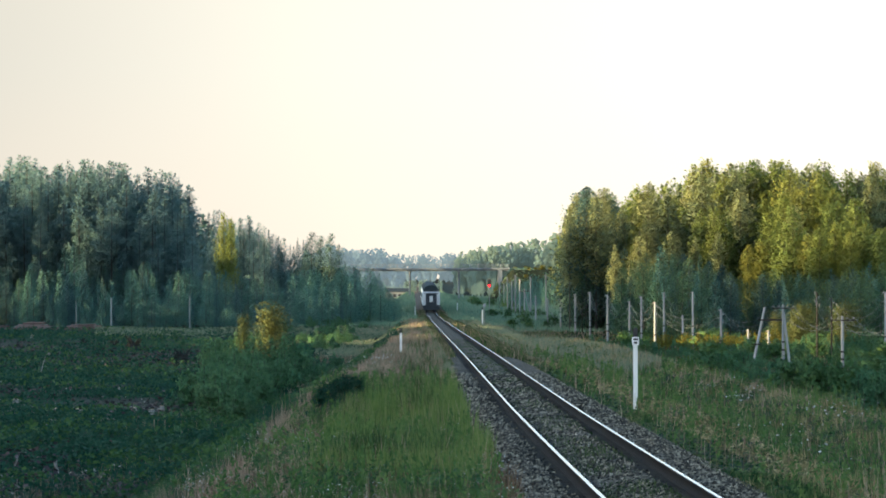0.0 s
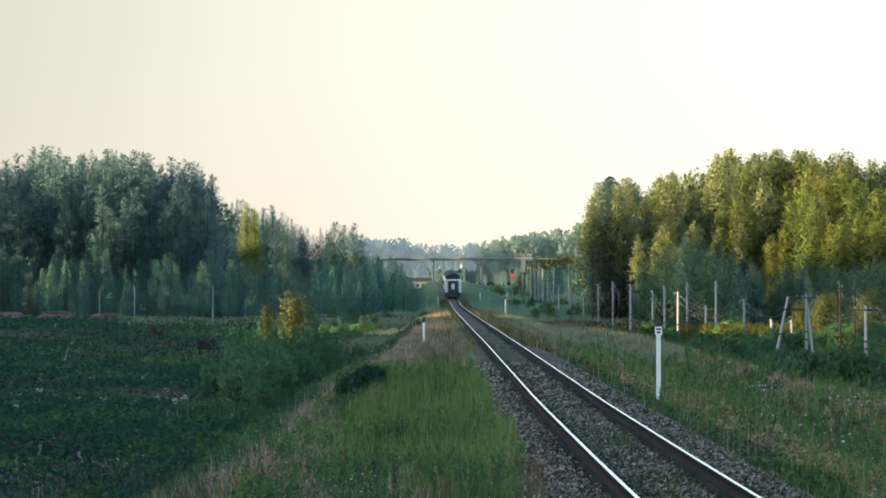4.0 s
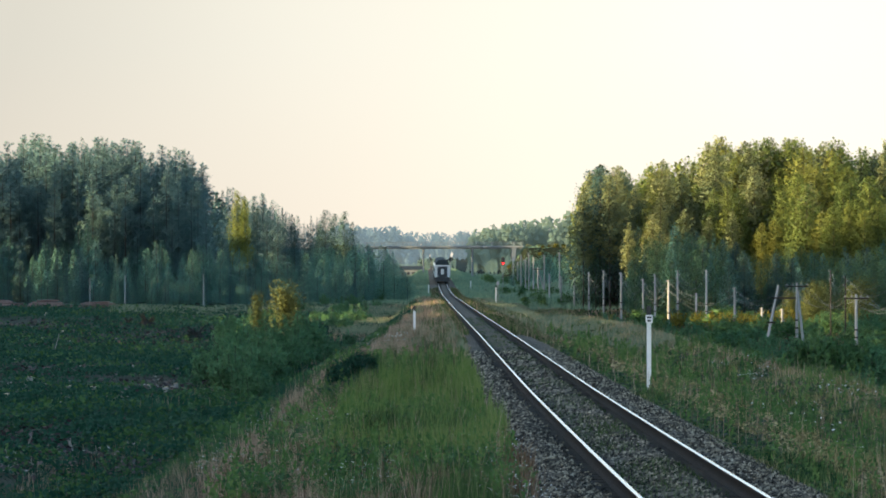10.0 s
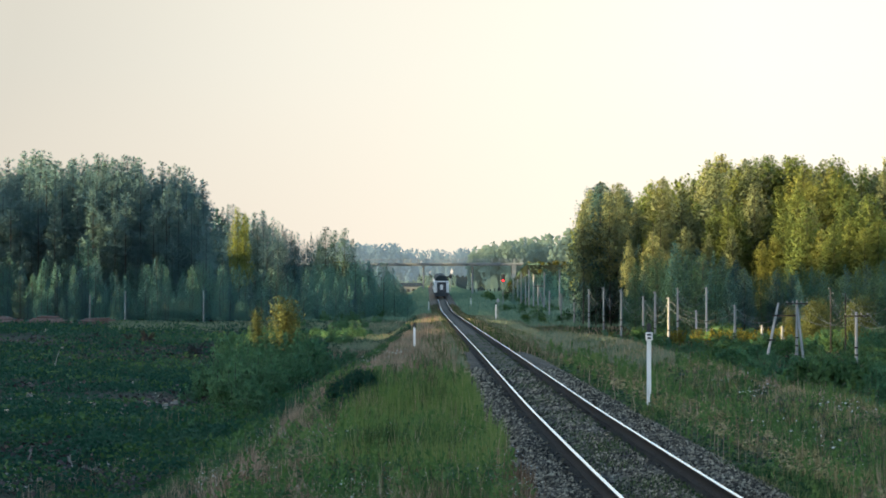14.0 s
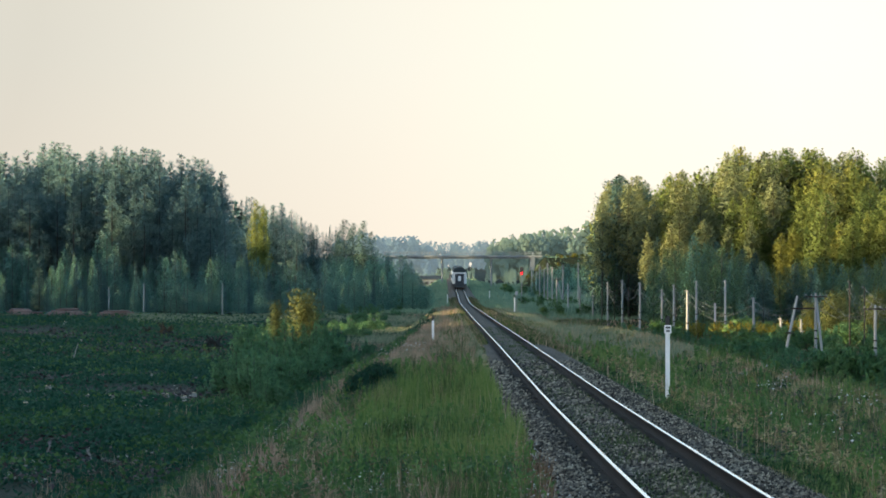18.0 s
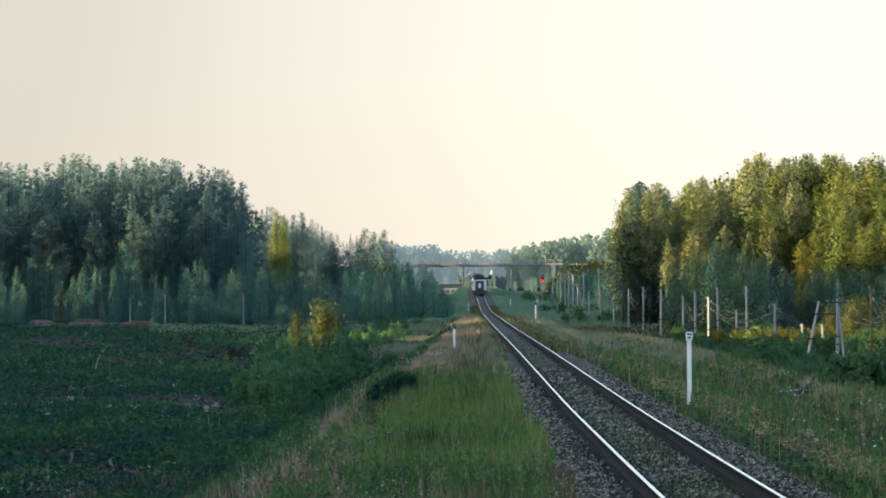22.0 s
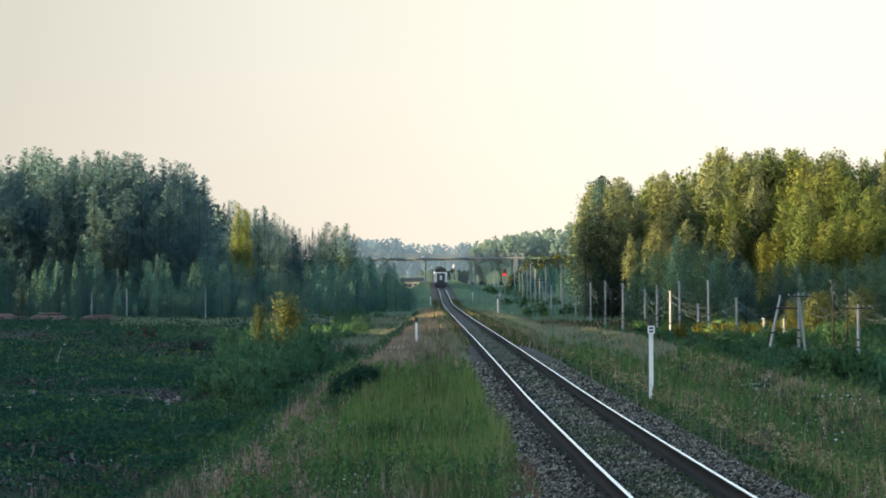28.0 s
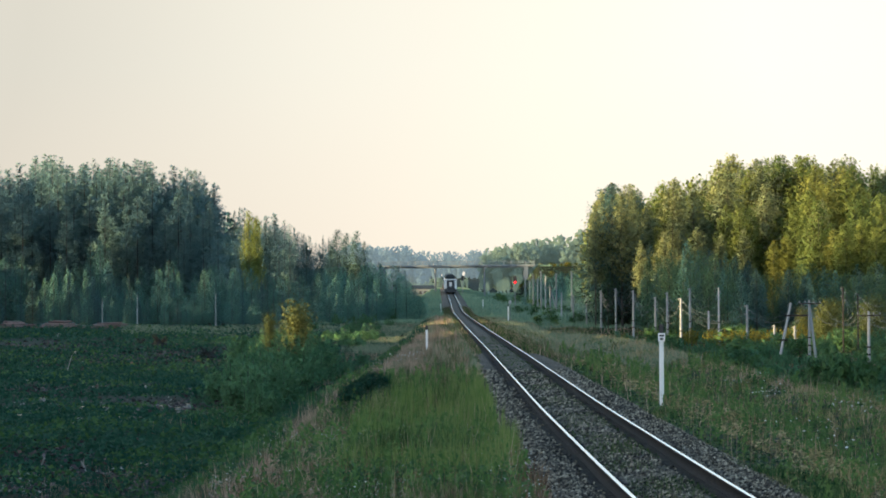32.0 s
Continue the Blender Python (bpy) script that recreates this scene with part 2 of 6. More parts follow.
# blue tint and a faint glow put the haze of distance into these woods
M_BACKDROP = material("distant_woods_haze_glow", [(0.2, (0.055, 0.098, 0.135)), (0.8, (0.120, 0.183, 0.217))], 0.02, 0.9, by_island=0.4, glow=((0.42, 0.52, 0.50), 0.10))
# low sun on green leaves, given as a yellow leaf colour
M_LITLEAF = material("sunlit_yellow_leaves", [(0.2, (0.072, 0.098, 0.034)), (0.5, (0.119, 0.140, 0.047)), (0.85, (0.196, 0.196, 0.068))], 0.5, 0.7, by_object=0.2, by_island=0.3, translucent=0.3)
# the evening sun's yellow is worked into the aspen leaves
M_ASPEN = material("sun_yellow_aspen_leaves", [(0.2, (0.119, 0.179, 0.056)), (0.5, (0.195, 0.239, 0.063)), (0.85, (0.303, 0.293, 0.073))], 0.4, 0.7, by_object=0.45, by_island=0.08, translucent=0.5)
# lighter blue-green than the other leaves, in place of haze over them
M_WILLOW = material("haze_paled_willow_leaves", [(0.2, (0.106, 0.250, 0.182)), (0.5, (0.163, 0.325, 0.227)), (0.85, (0.237, 0.375, 0.234))], 0.5, 0.75, by_object=0.4, by_island=0.1, translucent=0.45)
# darker green that paints the shade over the front belt of trees
M_SHADELEAF = material("shade_green_leaves", [(0.2, (0.062, 0.140, 0.077)), (0.5, (0.098, 0.188, 0.098)), (0.85, (0.144, 0.231, 0.106))], 0.4, 0.75, by_object=0.4, by_island=0.08, translucent=0.45)
M_ALDER = material("alder_leaves", [(0.2, (0.052, 0.108, 0.104)), (0.5, (0.078, 0.146, 0.131)), (0.85, (0.117, 0.182, 0.138))], 0.4, 0.8, by_object=0.3, by_island=0.08, translucent=0.4)
# second pine foliage, olive with the sun's warmth painted in
M_OLIVE = material("sun_olive_pine_needles", [(0.2, (0.148, 0.193, 0.104)), (0.5, (0.228, 0.264, 0.126)), (0.85, (0.332, 0.335, 0.141))], 0.35, 0.8, by_object=0.4, by_island=0.08, translucent=0.4)
M_THICKET = material("thicket_leaves", [(0.2, (0.068, 0.180, 0.089)), (0.5, (0.112, 0.245, 0.109)), (0.85, (0.178, 0.293, 0.121))], 0.5, 0.75, by_object=0.4, by_island=0.2, translucent=0.4)
M_TALLWEED = material("tall_weed_leaves", [(0.3, (0.027, 0.072, 0.022)), (0.5, (0.068, 0.132, 0.036)), (0.7, (0.136, 0.191, 0.055))], 0.5, 0.7, by_island=0.2, translucent=0.35)
# lightened and blued so that the far grass carries the haze
M_FARGRASS = material("haze_blue_grass", [(0.2, (0.088, 0.168, 0.116)), (0.5, (0.149, 0.238, 0.152)), (0.85, (0.243, 0.294, 0.181))], 0.3, 0.8, by_island=0.4, translucent=0.3)
M_SLEEPER = material("tarred_sleeper_wood", [(0.3, (0.012, 0.010, 0.009)), (0.7, (0.035, 0.029, 0.025))], 6, 0.9, by_object=0.3, bump=0.4, stretch=(0.2, 1, 1))
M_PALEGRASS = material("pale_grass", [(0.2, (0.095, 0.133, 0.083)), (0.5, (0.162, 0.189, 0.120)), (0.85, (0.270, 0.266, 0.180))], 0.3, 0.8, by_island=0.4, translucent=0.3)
# pale colour and a weak glow stand in for haze
M_FARWOOD = material("far_woods_haze_glow", [(0.2, (0.184, 0.290, 0.261)), (0.5, (0.273, 0.370, 0.283)), (0.85, (0.403, 0.457, 0.296))], 0.03, 0.9, by_object=0.3, by_island=0.15, translucent=0.45, glow=((0.40, 0.46, 0.38), 0.035))


# ---- mesh helpers ----
def mesh_object(name, verts, faces, mats, parent=None, label="", face_mats=None, smooth=False, normals=None):
    me = bpy.data.meshes.new(name)
    v = np.asarray(verts, dtype=np.float32)
    me.vertices.add(len(v))
    me.vertices.foreach_set("co", v.ravel())
    if isinstance(faces, np.ndarray):
        k = faces.shape[1]
        starts, index = np.arange(len(faces)) * k, faces.ravel()
    else:
        sizes = np.array([len(q) for q in faces])
        starts, index = np.concatenate(([0], np.cumsum(sizes)[:-1])), np.array([i for q in faces for i in q])
    me.loops.add(len(index))
    me.loops.foreach_set("vertex_index", index.astype(np.int32))
    me.polygons.add(len(starts))
    me.polygons.foreach_set("loop_start", starts.astype(np.int32))
    for m in (mats if isinstance(mats, (list, tuple)) else [mats]):
        me.materials.append(m)
    if face_mats is not None:
        me.polygons.foreach_set("material_index", np.asarray(face_mats, dtype=np.int32))
    me.update(calc_edges=True)
    if smooth:
        me.polygons.foreach_set("use_smooth", np.ones(len(starts), dtype=bool))
    if normals is not None:
        me.polygons.foreach_set("use_smooth", np.ones(len(starts), dtype=bool))
        me.normals_split_custom_set_from_vertices(np.asarray(normals, float).tolist())
    ob = new(name, me)
    if parent:
        ob.parent = parent
    if label:
        ob["label"] = label
    return ob


def part(name, bm, mat, parent=None, label="", smooth=False):
    me = bpy.data.meshes.new(name)
    bm.to_mesh(me)
    bm.free()
    me.materials.append(mat)
    if smooth:
        for p in me.polygons:
            p.use_smooth = True
    ob = new(name, me)
    if parent:
        ob.parent = parent
    if label:
        ob["label"] = label
    return ob


def box(bm, x, y, z, sx, sy, sz, bevel=0.0, turn=0.0):
    """A box with its middle at x, y, z."""
    r = bmesh.ops.create_cube(bm, size=1.0, matrix=Matrix.Translation((x, y, z)) @ Matrix.Rotation(turn, 4, "Z") @ Matrix.Diagonal((sx, sy, sz, 1)))
    if bevel:
        es = list({e for v in r["verts"] for e in v.link_edges})
        bmesh.ops.bevel(bm, geom=es, offset=bevel, segments=2, affect="EDGES")
    return bm


def rod(bm, a, b, r0, r1, n=8):
    """A tapered round bar from a to b."""
    a, b = Vector(a), Vector(b)
    d = b - a
    m = Matrix.Translation((a + b) / 2) @ d.to_track_quat("Z", "Y").to_matrix().to_4x4()
    bmesh.ops.create_cone(bm, cap_ends=True, segments=n, radius1=r0, radius2=r1, depth=d.length, matrix=m)
    return bm


def thing(name, label, category, m=None, group="", kind=""):
    ob = new(name)
    ob.empty_display_size = 0.3
    if m is not None:
        ob.matrix_basis = m
    return tagged(ob, label, category, group, kind)


# ---- the lie of the line and the land ----
YS = np.arange(-120.0, 4700.0, 2.0)


def eased(xs, vs, width):
    v = np.interp(YS, xs, vs)
    k = np.hanning(int(width / 2) | 1)
    pad = len(k) // 2
    v = np.concatenate((v[0] + (v[1] - v[0]) * np.arange(-pad, 0), v, v[-1] + (v[-1] - v[-2]) * np.arange(1, pad + 1)))
    return np.convolve(v, k / k.sum(), "valid")


XC = eased([-120, 0, 35, 45, 68, 137, 251, 400, 467, 532, 617, 697, 800, 1000, 4700], [5.3, 3.72, 3.28, 3.17, 2.98, 2.72, 2.16, 1.53, 1.26, 0.90, 0.45, 0.0, -0.5, -1.2, -1.5], 24)
ZR = eased([-120, 0, 400, 460, 495, 550, 617, 697, 800, 1000, 1500, 4700], [1.14, 0.27, -2.64, -2.97, -2.87, -2.32, -1.85, -1.37, -0.9, -0.3, 0.8, 1.5], 44)
ZL = eased([-120, 380, 520, 700, 1000, 1600, 2600, 4700], [-4.0, -4.0, -3.9, -3.6, -3.2, -2.0, 1.0, 2.6], 60)
ZF = eased([-120, 330, 480, 700, 1000, 1600, 2600, 4700], [-5.4, -5.4, -4.6, -3.6, -3.0, -1.6, 1.2, 2.6], 60)


def track(y):
    return np.interp(y, YS, XC), np.interp(y, YS, ZR)


def wavy(x, y, size, amount):
    return amount * (np.sin(x / size + 1.3 * np.sin(y / size * 0.7)) * np.cos(y / size * 0.83 + 0.9 * np.sin(x / size * 0.6 + 1.0)))


def bank_edge(y):
    """How far the bank's flat top reaches on the clearing's side."""
    return np.interp(y, [40, 90, 130, 165, 190, 420], [-6.45, -6.1, -5.6, -5.0, -4.5, -4.3]) + 0.22 * np.sin(y / 17.0)


def shelf_lip(y):
    """Where the shelf across the track drops into its shallow ditch."""
    return np.interp(y, [30, 57, 75, 140, 190, 300], [4.2, 4.6, 4.9, 5.0, 5.6, 6.2]) + 0.12 * np.sin(y / 9.0)


def ground(x, y, bed=True):
    """Height of the land; bed: with the hollow that the ballast fills."""
    x, y = np.asarray(x, float), np.asarray(y, float)
    xc, zr = track(y)
    u = x - xc
    bank = zr - 0.5
    zl, zf = np.interp(y, YS, ZL), np.interp(y, YS, ZF)
    left_edge, right_edge = bank_edge(y), 10.8 + 1.0 * np.sin(y / 31.0 + 1) - 3.0 * np.clip((y - 150) / 200, 0, 1)
    s = np.clip((left_edge - u) / np.maximum(1.0, (bank - zl) * 1.9), 0, 1)
    s = s * s * (3 - 2 * s)
    r = np.clip((u - right_edge) / np.maximum(1.0, (bank - zf) * 1.7), 0, 1)
    r = r * r * (3 - 2 * r)
    shelf = bank - 0.035 * np.clip(u - 3, 0, 12) - 0.02 * np.clip(-u - 3, 0, 6)
    lip = shelf_lip(y)
    a, b = np.clip((u - lip) / 0.55, 0, 1), np.clip((u - lip - 2.2) / 2.6, 0, 1)
    shelf = shelf - 0.6 * (a * a * (3 - 2 * a) - 0.8 * b * b * (3 - 2 * b))
    z = shelf * (1 - s) * (1 - r) + zl * s + zf * r
    rough = wavy(x, y, 2.3, 0.05) + wavy(x + 7, y, 7.0, 0.12) * (s + r) + wavy(x, y + 3, 31.0, 0.35) * (s + r)
    z = z + np.where(np.abs(u) > 2.6, rough, 0) * np.clip((np.abs(u) - 2.6) / 2, 0, 1)
    # the road's bank on both sides of the bridge
    side = np.clip(np.maximum(x - 16.5, -16.5 - x) / 7.0, 0, 1)
    crown = np.clip((14.0 - np.abs(y - 760.0)) / 9.0, 0, 1) * side
    z = z + (5.4 - z) * crown
    return z


# ---- ground sheet ----
def graded(parts):
    out = []
    for a, b, step in parts:
        out += list(np.arange(a, b, step))
    return np.array(out)


gy = graded([(-110, 28, 6), (28, 130, 1.0), (130, 260, 2.0), (260, 480, 4.0), (480, 740, 8), (740, 780, 2.5), (780, 1100, 16), (1100, 4650, 110)])
gu = np.concatenate((graded([(-2600, -300, 230), (-300, -110, 19), (-110, -30, 2.5), (-30, 32, 0.55), (32, 110, 2.5), (110, 300, 19), (300, 2700, 240)]),))
gxx, gyy = np.meshgrid(gu, gy)
gx = gxx + np.interp(gyy, YS, XC)
gz = ground(gx, gyy)
rows_n, cols_n = gx.shape
idx = np.arange(rows_n * cols_n).reshape(rows_n, cols_n)
quads = np.stack((idx[:-1, :-1], idx[:-1, 1:], idx[1:, 1:], idx[1:, :-1]), -1).reshape(-1, 4)
tagged(mesh_object("ground", np.stack((gx, gyy, gz), -1).reshape(-1, 3), quads, M_GROUND, smooth=True), "rough meadow ground with soil, weeds and dry grass", "ground", kind="structure")

# ballast bed: a bank of gravel with a flat top and sloped shoulders
by = graded([(-110, 28, 6), (28, 160, 0.8), (160, 500, 3), (500, 1500, 12)])
bu = np.array([-2.9, -2.4, -2.05, -1.7, -1.35, -1.05, -0.95, -0.64, -0.5, -0.2, 0.2, 0.5, 0.64, 0.95, 1.05, 1.35, 1.7, 2.05, 2.4, 2.9])
bh = np.array([-0.66, -0.45, -0.33, -0.22, -0.175, -0.22, -0.27, -0.27, -0.20, -0.175, -0.175, -0.20, -0.27, -0.27, -0.22, -0.175, -0.22, -0.33, -0.45, -0.66])
bxx, byy = np.meshgrid(bu, by)
bx, bz = bxx + np.interp(byy, YS, XC), bh + np.interp(byy, YS, ZR) + wavy(bxx * 3, byy, 0.9, 0.012)
n0, n1 = bx.shape
idx = np.arange(n0 * n1).reshape(n0, n1)
quads = np.stack((idx[:-1, :-1], idx[:-1, 1:], idx[1:, 1:], idx[1:, :-1]), -1).reshape(-1, 4)
ballast = tagged(mesh_object("ballast_bed", np.stack((bx, byy, bz), -1).reshape(-1, 3), quads, [M_BALLAST, M_DARKBAND], face_mats=np.tile(((bu[:-1] > -1.2) & (bu[:-1] < -0.6)) | ((bu[:-1] > 0.45) & (bu[:-1] < 1.0)), n0 - 1).astype(int), smooth=True), "grey crushed-stone ballast bed under the rails", "ballast", kind="structure")


# ---- rails ----
def rail(u0, label):
    prof = [(-0.075, -0.18), (0.075, -0.18), (0.075, -0.168), (0.012, -0.150), (0.010, -0.045), (0.036, -0.036), (0.037, -0.010), (0.030, -0.001), (-0.030, -0.001), (-0.037, -0.010), (-0.036, -0.036), (-0.010, -0.045), (-0.012, -0.150), (-0.075, -0.168)]
    ys = graded([(-110, 28, 6), (28, 200, 1.5), (200, 1500, 6)])
    xc, zr = track(ys)
    n = len(prof)
    v = np.array([(x + u0 + a, y, z + b) for x, y, z in zip(xc, ys, zr) for a, b in prof])
    f, fm = [], []
    for i in range(len(ys) - 1):
        for j in range(n):
            k = (j + 1) % n
            f.append((i * n + j, i * n + k, (i + 1) * n + k, (i + 1) * n + j))
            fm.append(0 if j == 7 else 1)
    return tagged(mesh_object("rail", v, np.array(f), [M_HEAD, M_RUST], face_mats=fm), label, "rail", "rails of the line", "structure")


rail(-0.797, "steel rail with shiny worn head and rusty web")
rail(0.797, "steel rail with shiny worn head and rusty web")


# sleepers, bedded in the ballast so that only the rail seats lie free
sm = bmesh.new()
box(sm, 0, 0, -0.343, 2.7, 0.25, 0.15, 0.012)
first = part("sleeper", sm, M_SLEEPER, ballast, "dark tarred sleeper bedded in ballast")
for i in range(300):
    y = 29.0 + 0.545 * i
    ob = first if i == 0 else new("sleeper", first.data)
    ob.parent = ballast
    ob.matrix_basis = pose(float(np.interp(y, YS, XC)), y, float(np.interp(y, YS, ZR)), 0, 0, float(random.uniform(-0.4, 0.4)))


# ---- trees ----
rng = np.random.default_rng(7)


def leaf_cards(centres, sizes, seed, flat=0.0, droop=0.0, single=False):
    """Small folded leaf cards round the given centres: vertices and triangles."""
    r = np.random.default_rng(seed)
    n = len(centres)
    a = r.normal(size=(n, 3))
    a[:, 2] *= 1 - flat
    a /= np.linalg.norm(a, axis=1)[:, None]
    b = np.cross(a, r.normal(size=(n, 3)))
    b[:, 2] *= 1 - flat
    b /= np.linalg.norm(b, axis=1)[:, None] + 1e-6
    nrm = np.cross(a, b)
    s = np.asarray(sizes)[:, None]
    p0 = centres - a * s * 0.5
    p1 = centres + b * s * 0.36 + nrm * s * 0.1
    p2 = centres + a * s * 0.55 - np.array([0, 0, 1.0]) * s * droop
    p3 = centres - b * s * 0.36 + nrm * s * 0.1
    if single:
        return np.stack((p0 - b * s * 0.12, p1, p2), 1).reshape(-1, 3), np.arange(n * 3).reshape(-1, 3)
    v = np.stack((p0, p1, p2, p3), 1).reshape(-1, 3)
    k = np.arange(n)[:, None] * 4
    return v, np.concatenate((k + [0, 1, 2], k + [0, 2, 3]), 1).reshape(-1, 3)


OCTA_V = np.array([(1, 0, 0), (0, 1, 0), (-1, 0, 0), (0, -1, 0), (0, 0, 1), (0, 0, -1)], float)
OCTA_F = np.array([(0, 1, 4), (1, 2, 4), (2, 3, 4), (3, 0, 4), (1, 0, 5), (2, 1, 5), (3, 2, 5), (0, 3, 5)])


def lumps(centres, radii, r, squash, reach=1.2, tilt=0.0, rough=0.4, out_share=0.9, fuzz=0.18):
    """Ragged sprays of foliage, each longer away from the stem: vertices, triangles, normals."""
    c = np.asarray(centres, float)
    n = len(c)
    a = np.arctan2(c[:, 1], c[:, 0]) + r.normal(0, 0.35, n)
    q = OCTA_V[None] * r.uniform(1 - rough, 1 + rough, (n, 6, 1))
    spin = r.uniform(0, 6.28, n)[:, None]
    x, y, z = q[..., 0] * np.cos(spin) - q[..., 1] * np.sin(spin), q[..., 0] * np.sin(spin) + q[..., 1] * np.cos(spin), q[..., 2]
    rad = np.asarray(radii)[:, None]
    x, y, z = x * rad * reach, y * rad * 0.95, z * rad * squash
    z = z + x * tilt
    ca, sa = np.cos(a)[:, None], np.sin(a)[:, None]
    off = np.stack((x * ca - y * sa, x * sa + y * ca, z), -1)
    v = off + c[:, None]
    axis = c * (1, 1, 0)
    axis = axis / (np.linalg.norm(axis, axis=1)[:, None] + 0.3) + (0, 0, 0.35)
    nn = off / (np.linalg.norm(off, axis=2, keepdims=True) + 1e-6) + out_share * axis[:, None] + r.normal(0, fuzz, v.shape)
    nn /= np.linalg.norm(nn, axis=2, keepdims=True)
    f = np.arange(n)[:, None, None] * 6 + OCTA_F[None]
    return v.reshape(-1, 3), f.reshape(-1, 3), nn.reshape(-1, 3)


def trunk_mesh(bm, height, r0, lean, limbs):
    pts = [Vector((lean * (i / 5) ** 2 * height, 0.4 * lean * math.sin(i) * height * 0.3, height * i / 5)) for i in range(6)]
    for i in range(5):
        rod(bm, pts[i], pts[i + 1], r0 * (1 - i / 5.6), r0 * (1 - (i + 1) / 5.6), 7)
    for a, b, r in limbs:
        rod(bm, a, b, r, r * 0.35, 5)
    return bm


CROWN_NORMALS = {}
FORMS = {   # lowest bough, reach by height, boughs, rise of the boughs, spread across and up by reach, leaf size, material, bark
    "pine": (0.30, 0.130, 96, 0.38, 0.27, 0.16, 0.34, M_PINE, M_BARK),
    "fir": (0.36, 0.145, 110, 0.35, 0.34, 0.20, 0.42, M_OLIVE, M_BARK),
    "rowan": (0.03, 0.215, 110, 1.10, 0.32, 0.34, 0.38, M_SHADELEAF, M_BARK),
    "alder": (0.06, 0.170, 120, 0.90, 0.34, 0.32, 0.42, M_ALDER, M_BARK),
    "spruce": (0.03, 0.150, 150, -0.15, 0.26, 0.16, 0.44, M_SPRUCE, M_BARK),
    "birch": (0.03, 0.200, 110, 1.30, 0.30, 0.32, 0.40, M_BIRCH, M_BIRCHBARK),
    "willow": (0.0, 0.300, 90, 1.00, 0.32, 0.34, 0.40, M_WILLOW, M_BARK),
    "aspen": (0.24, 0.175, 120, 0.95, 0.34, 0.32, 0.46, M_ASPEN, M_BARK),
}


def make_tree(kind, seed, height, label, leaves=5000, gain=1.0):
    """A stem with boughs, each bearing sprays of leaves towards its end."""
    r = np.random.default_rng(seed)
    root = thing(kind + "_tree", label, "tree")
    low, wide, count, rise, across, up, leaf, mat, bark = FORMS[kind]
    t = ((np.arange(count) + r.random(count)) / count) ** 0.9
    if kind in ("pine", "fir"):
        shape = 0.07 + 0.95 * (1 - t) ** 0.64 * np.clip(0.45 + t * 1.6, 0, 1)
    elif kind == "spruce":
        shape = 0.03 + 1.0 * (1 - t) ** 0.9
    elif kind in ("birch", "willow", "rowan"):
        shape = 0.05 + 0.98 * (1 - t) ** (0.72 if kind == "birch" else 0.52) * np.clip(0.40 + t * 2.2, 0, 1)
    else:
        shape = 0.06 + 0.96 * (1 - t) ** 0.5 * np.clip(0.5 + t * 1.5, 0, 1)
    a = np.arange(count) * 2.4 + r.uniform(-0.6, 0.6, count)
    lobe = 1 + 0.26 * np.sin(a + r.uniform(0, 6)) * np.sin(t * 9 + r.uniform(0, 6)) + 0.14 * np.sin(2 * a + r.uniform(0, 6))
    reach = height * wide * shape * lobe * (r.uniform(0.35, 1.3, count) if kind in ("pine", "fir") else r.uniform(0.55, 1.12, count))
    foot = (low + (0.985 - low) * t) * height - np.maximum(rise, 0) * reach * 0.75
    foot = np.maximum(foot, 0.04 * height)
    share = reach ** 1.25 + 0.12 * reach.max() ** 1.25
    pick = r.choice(count, size=leaves, p=share / share.sum())
    along = r.beta(2.3, 1.0, leaves)
    L, A = reach[pick], a[pick]
    lat, ver = r.normal(0, 1, leaves) * across * L * along, r.normal(0, 1, leaves) * up * L * (0.4 + 0.6 * along)
    rad = L * along + r.normal(0, 0.10, leaves) * L
    c = np.stack((rad * np.cos(A) - lat * np.sin(A), rad * np.sin(A) + lat * np.cos(A), foot[pick] + rise * L * along * (1 - 0.25 * along) + ver), -1)
    c[:, 2] = np.clip(c[:, 2], 0.03 * height, height * 1.0)
    size = gain * leaf * (height / 20) ** 0.45 * (0.55 + 0.45 * L / reach.max()) * r.uniform(0.55, 1.3, leaves)
    v, f = leaf_cards(c, size, seed + 1, 0.1, 0.12, True)
    nn = np.stack((np.cos(A), np.sin(A), 0 * A), -1) * (0.35 + 0.75 * along)[:, None] + (0, 0, 0.15)
    nn = nn + np.stack((-np.sin(A) * lat, np.cos(A) * lat, ver * 0.9), -1) / (L[:, None] + 0.05) + r.normal(0, 0.12, nn.shape)
    nn = np.repeat(nn / np.linalg.norm(nn, axis=1)[:, None], 3, axis=0)
    limbs = [(Vector((0, 0, foot[i])), Vector((reach[i] * 0.8 * math.cos(a[i]), reach[i] * 0.8 * math.sin(a[i]), foot[i] + rise * reach[i] * 0.65)), 0.035) for i in range(0, count, 7)]
    part("trunk", trunk_mesh(bmesh.new(), height * 0.95, height * 0.006 + 0.03, r.uniform(-0.01, 0.01), limbs), bark, root)
    mesh_object("crown", v, f, mat, root, normals=nn)
    CROWN_NORMALS[root.name] = nn
    return root


PINES = [make_tree("pine", 10 + i, 22 + i, "tall Scots pine with bare trunk and dark crown", 4800) for i in range(4)]
OLIVE_PINES = [make_tree("fir", 20 + i, 20 + i, "tall pine, its crown coloured olive for the sun") for i in range(4)]
ROWANS = [make_tree("rowan", 130 + i, 11 + i, "leafy green rowan in front of the wood", 3200) for i in range(4)]
ALDERS = [make_tree("alder", 110 + i, 16 + i, "dark leafy alder beside the line") for i in range(3)]
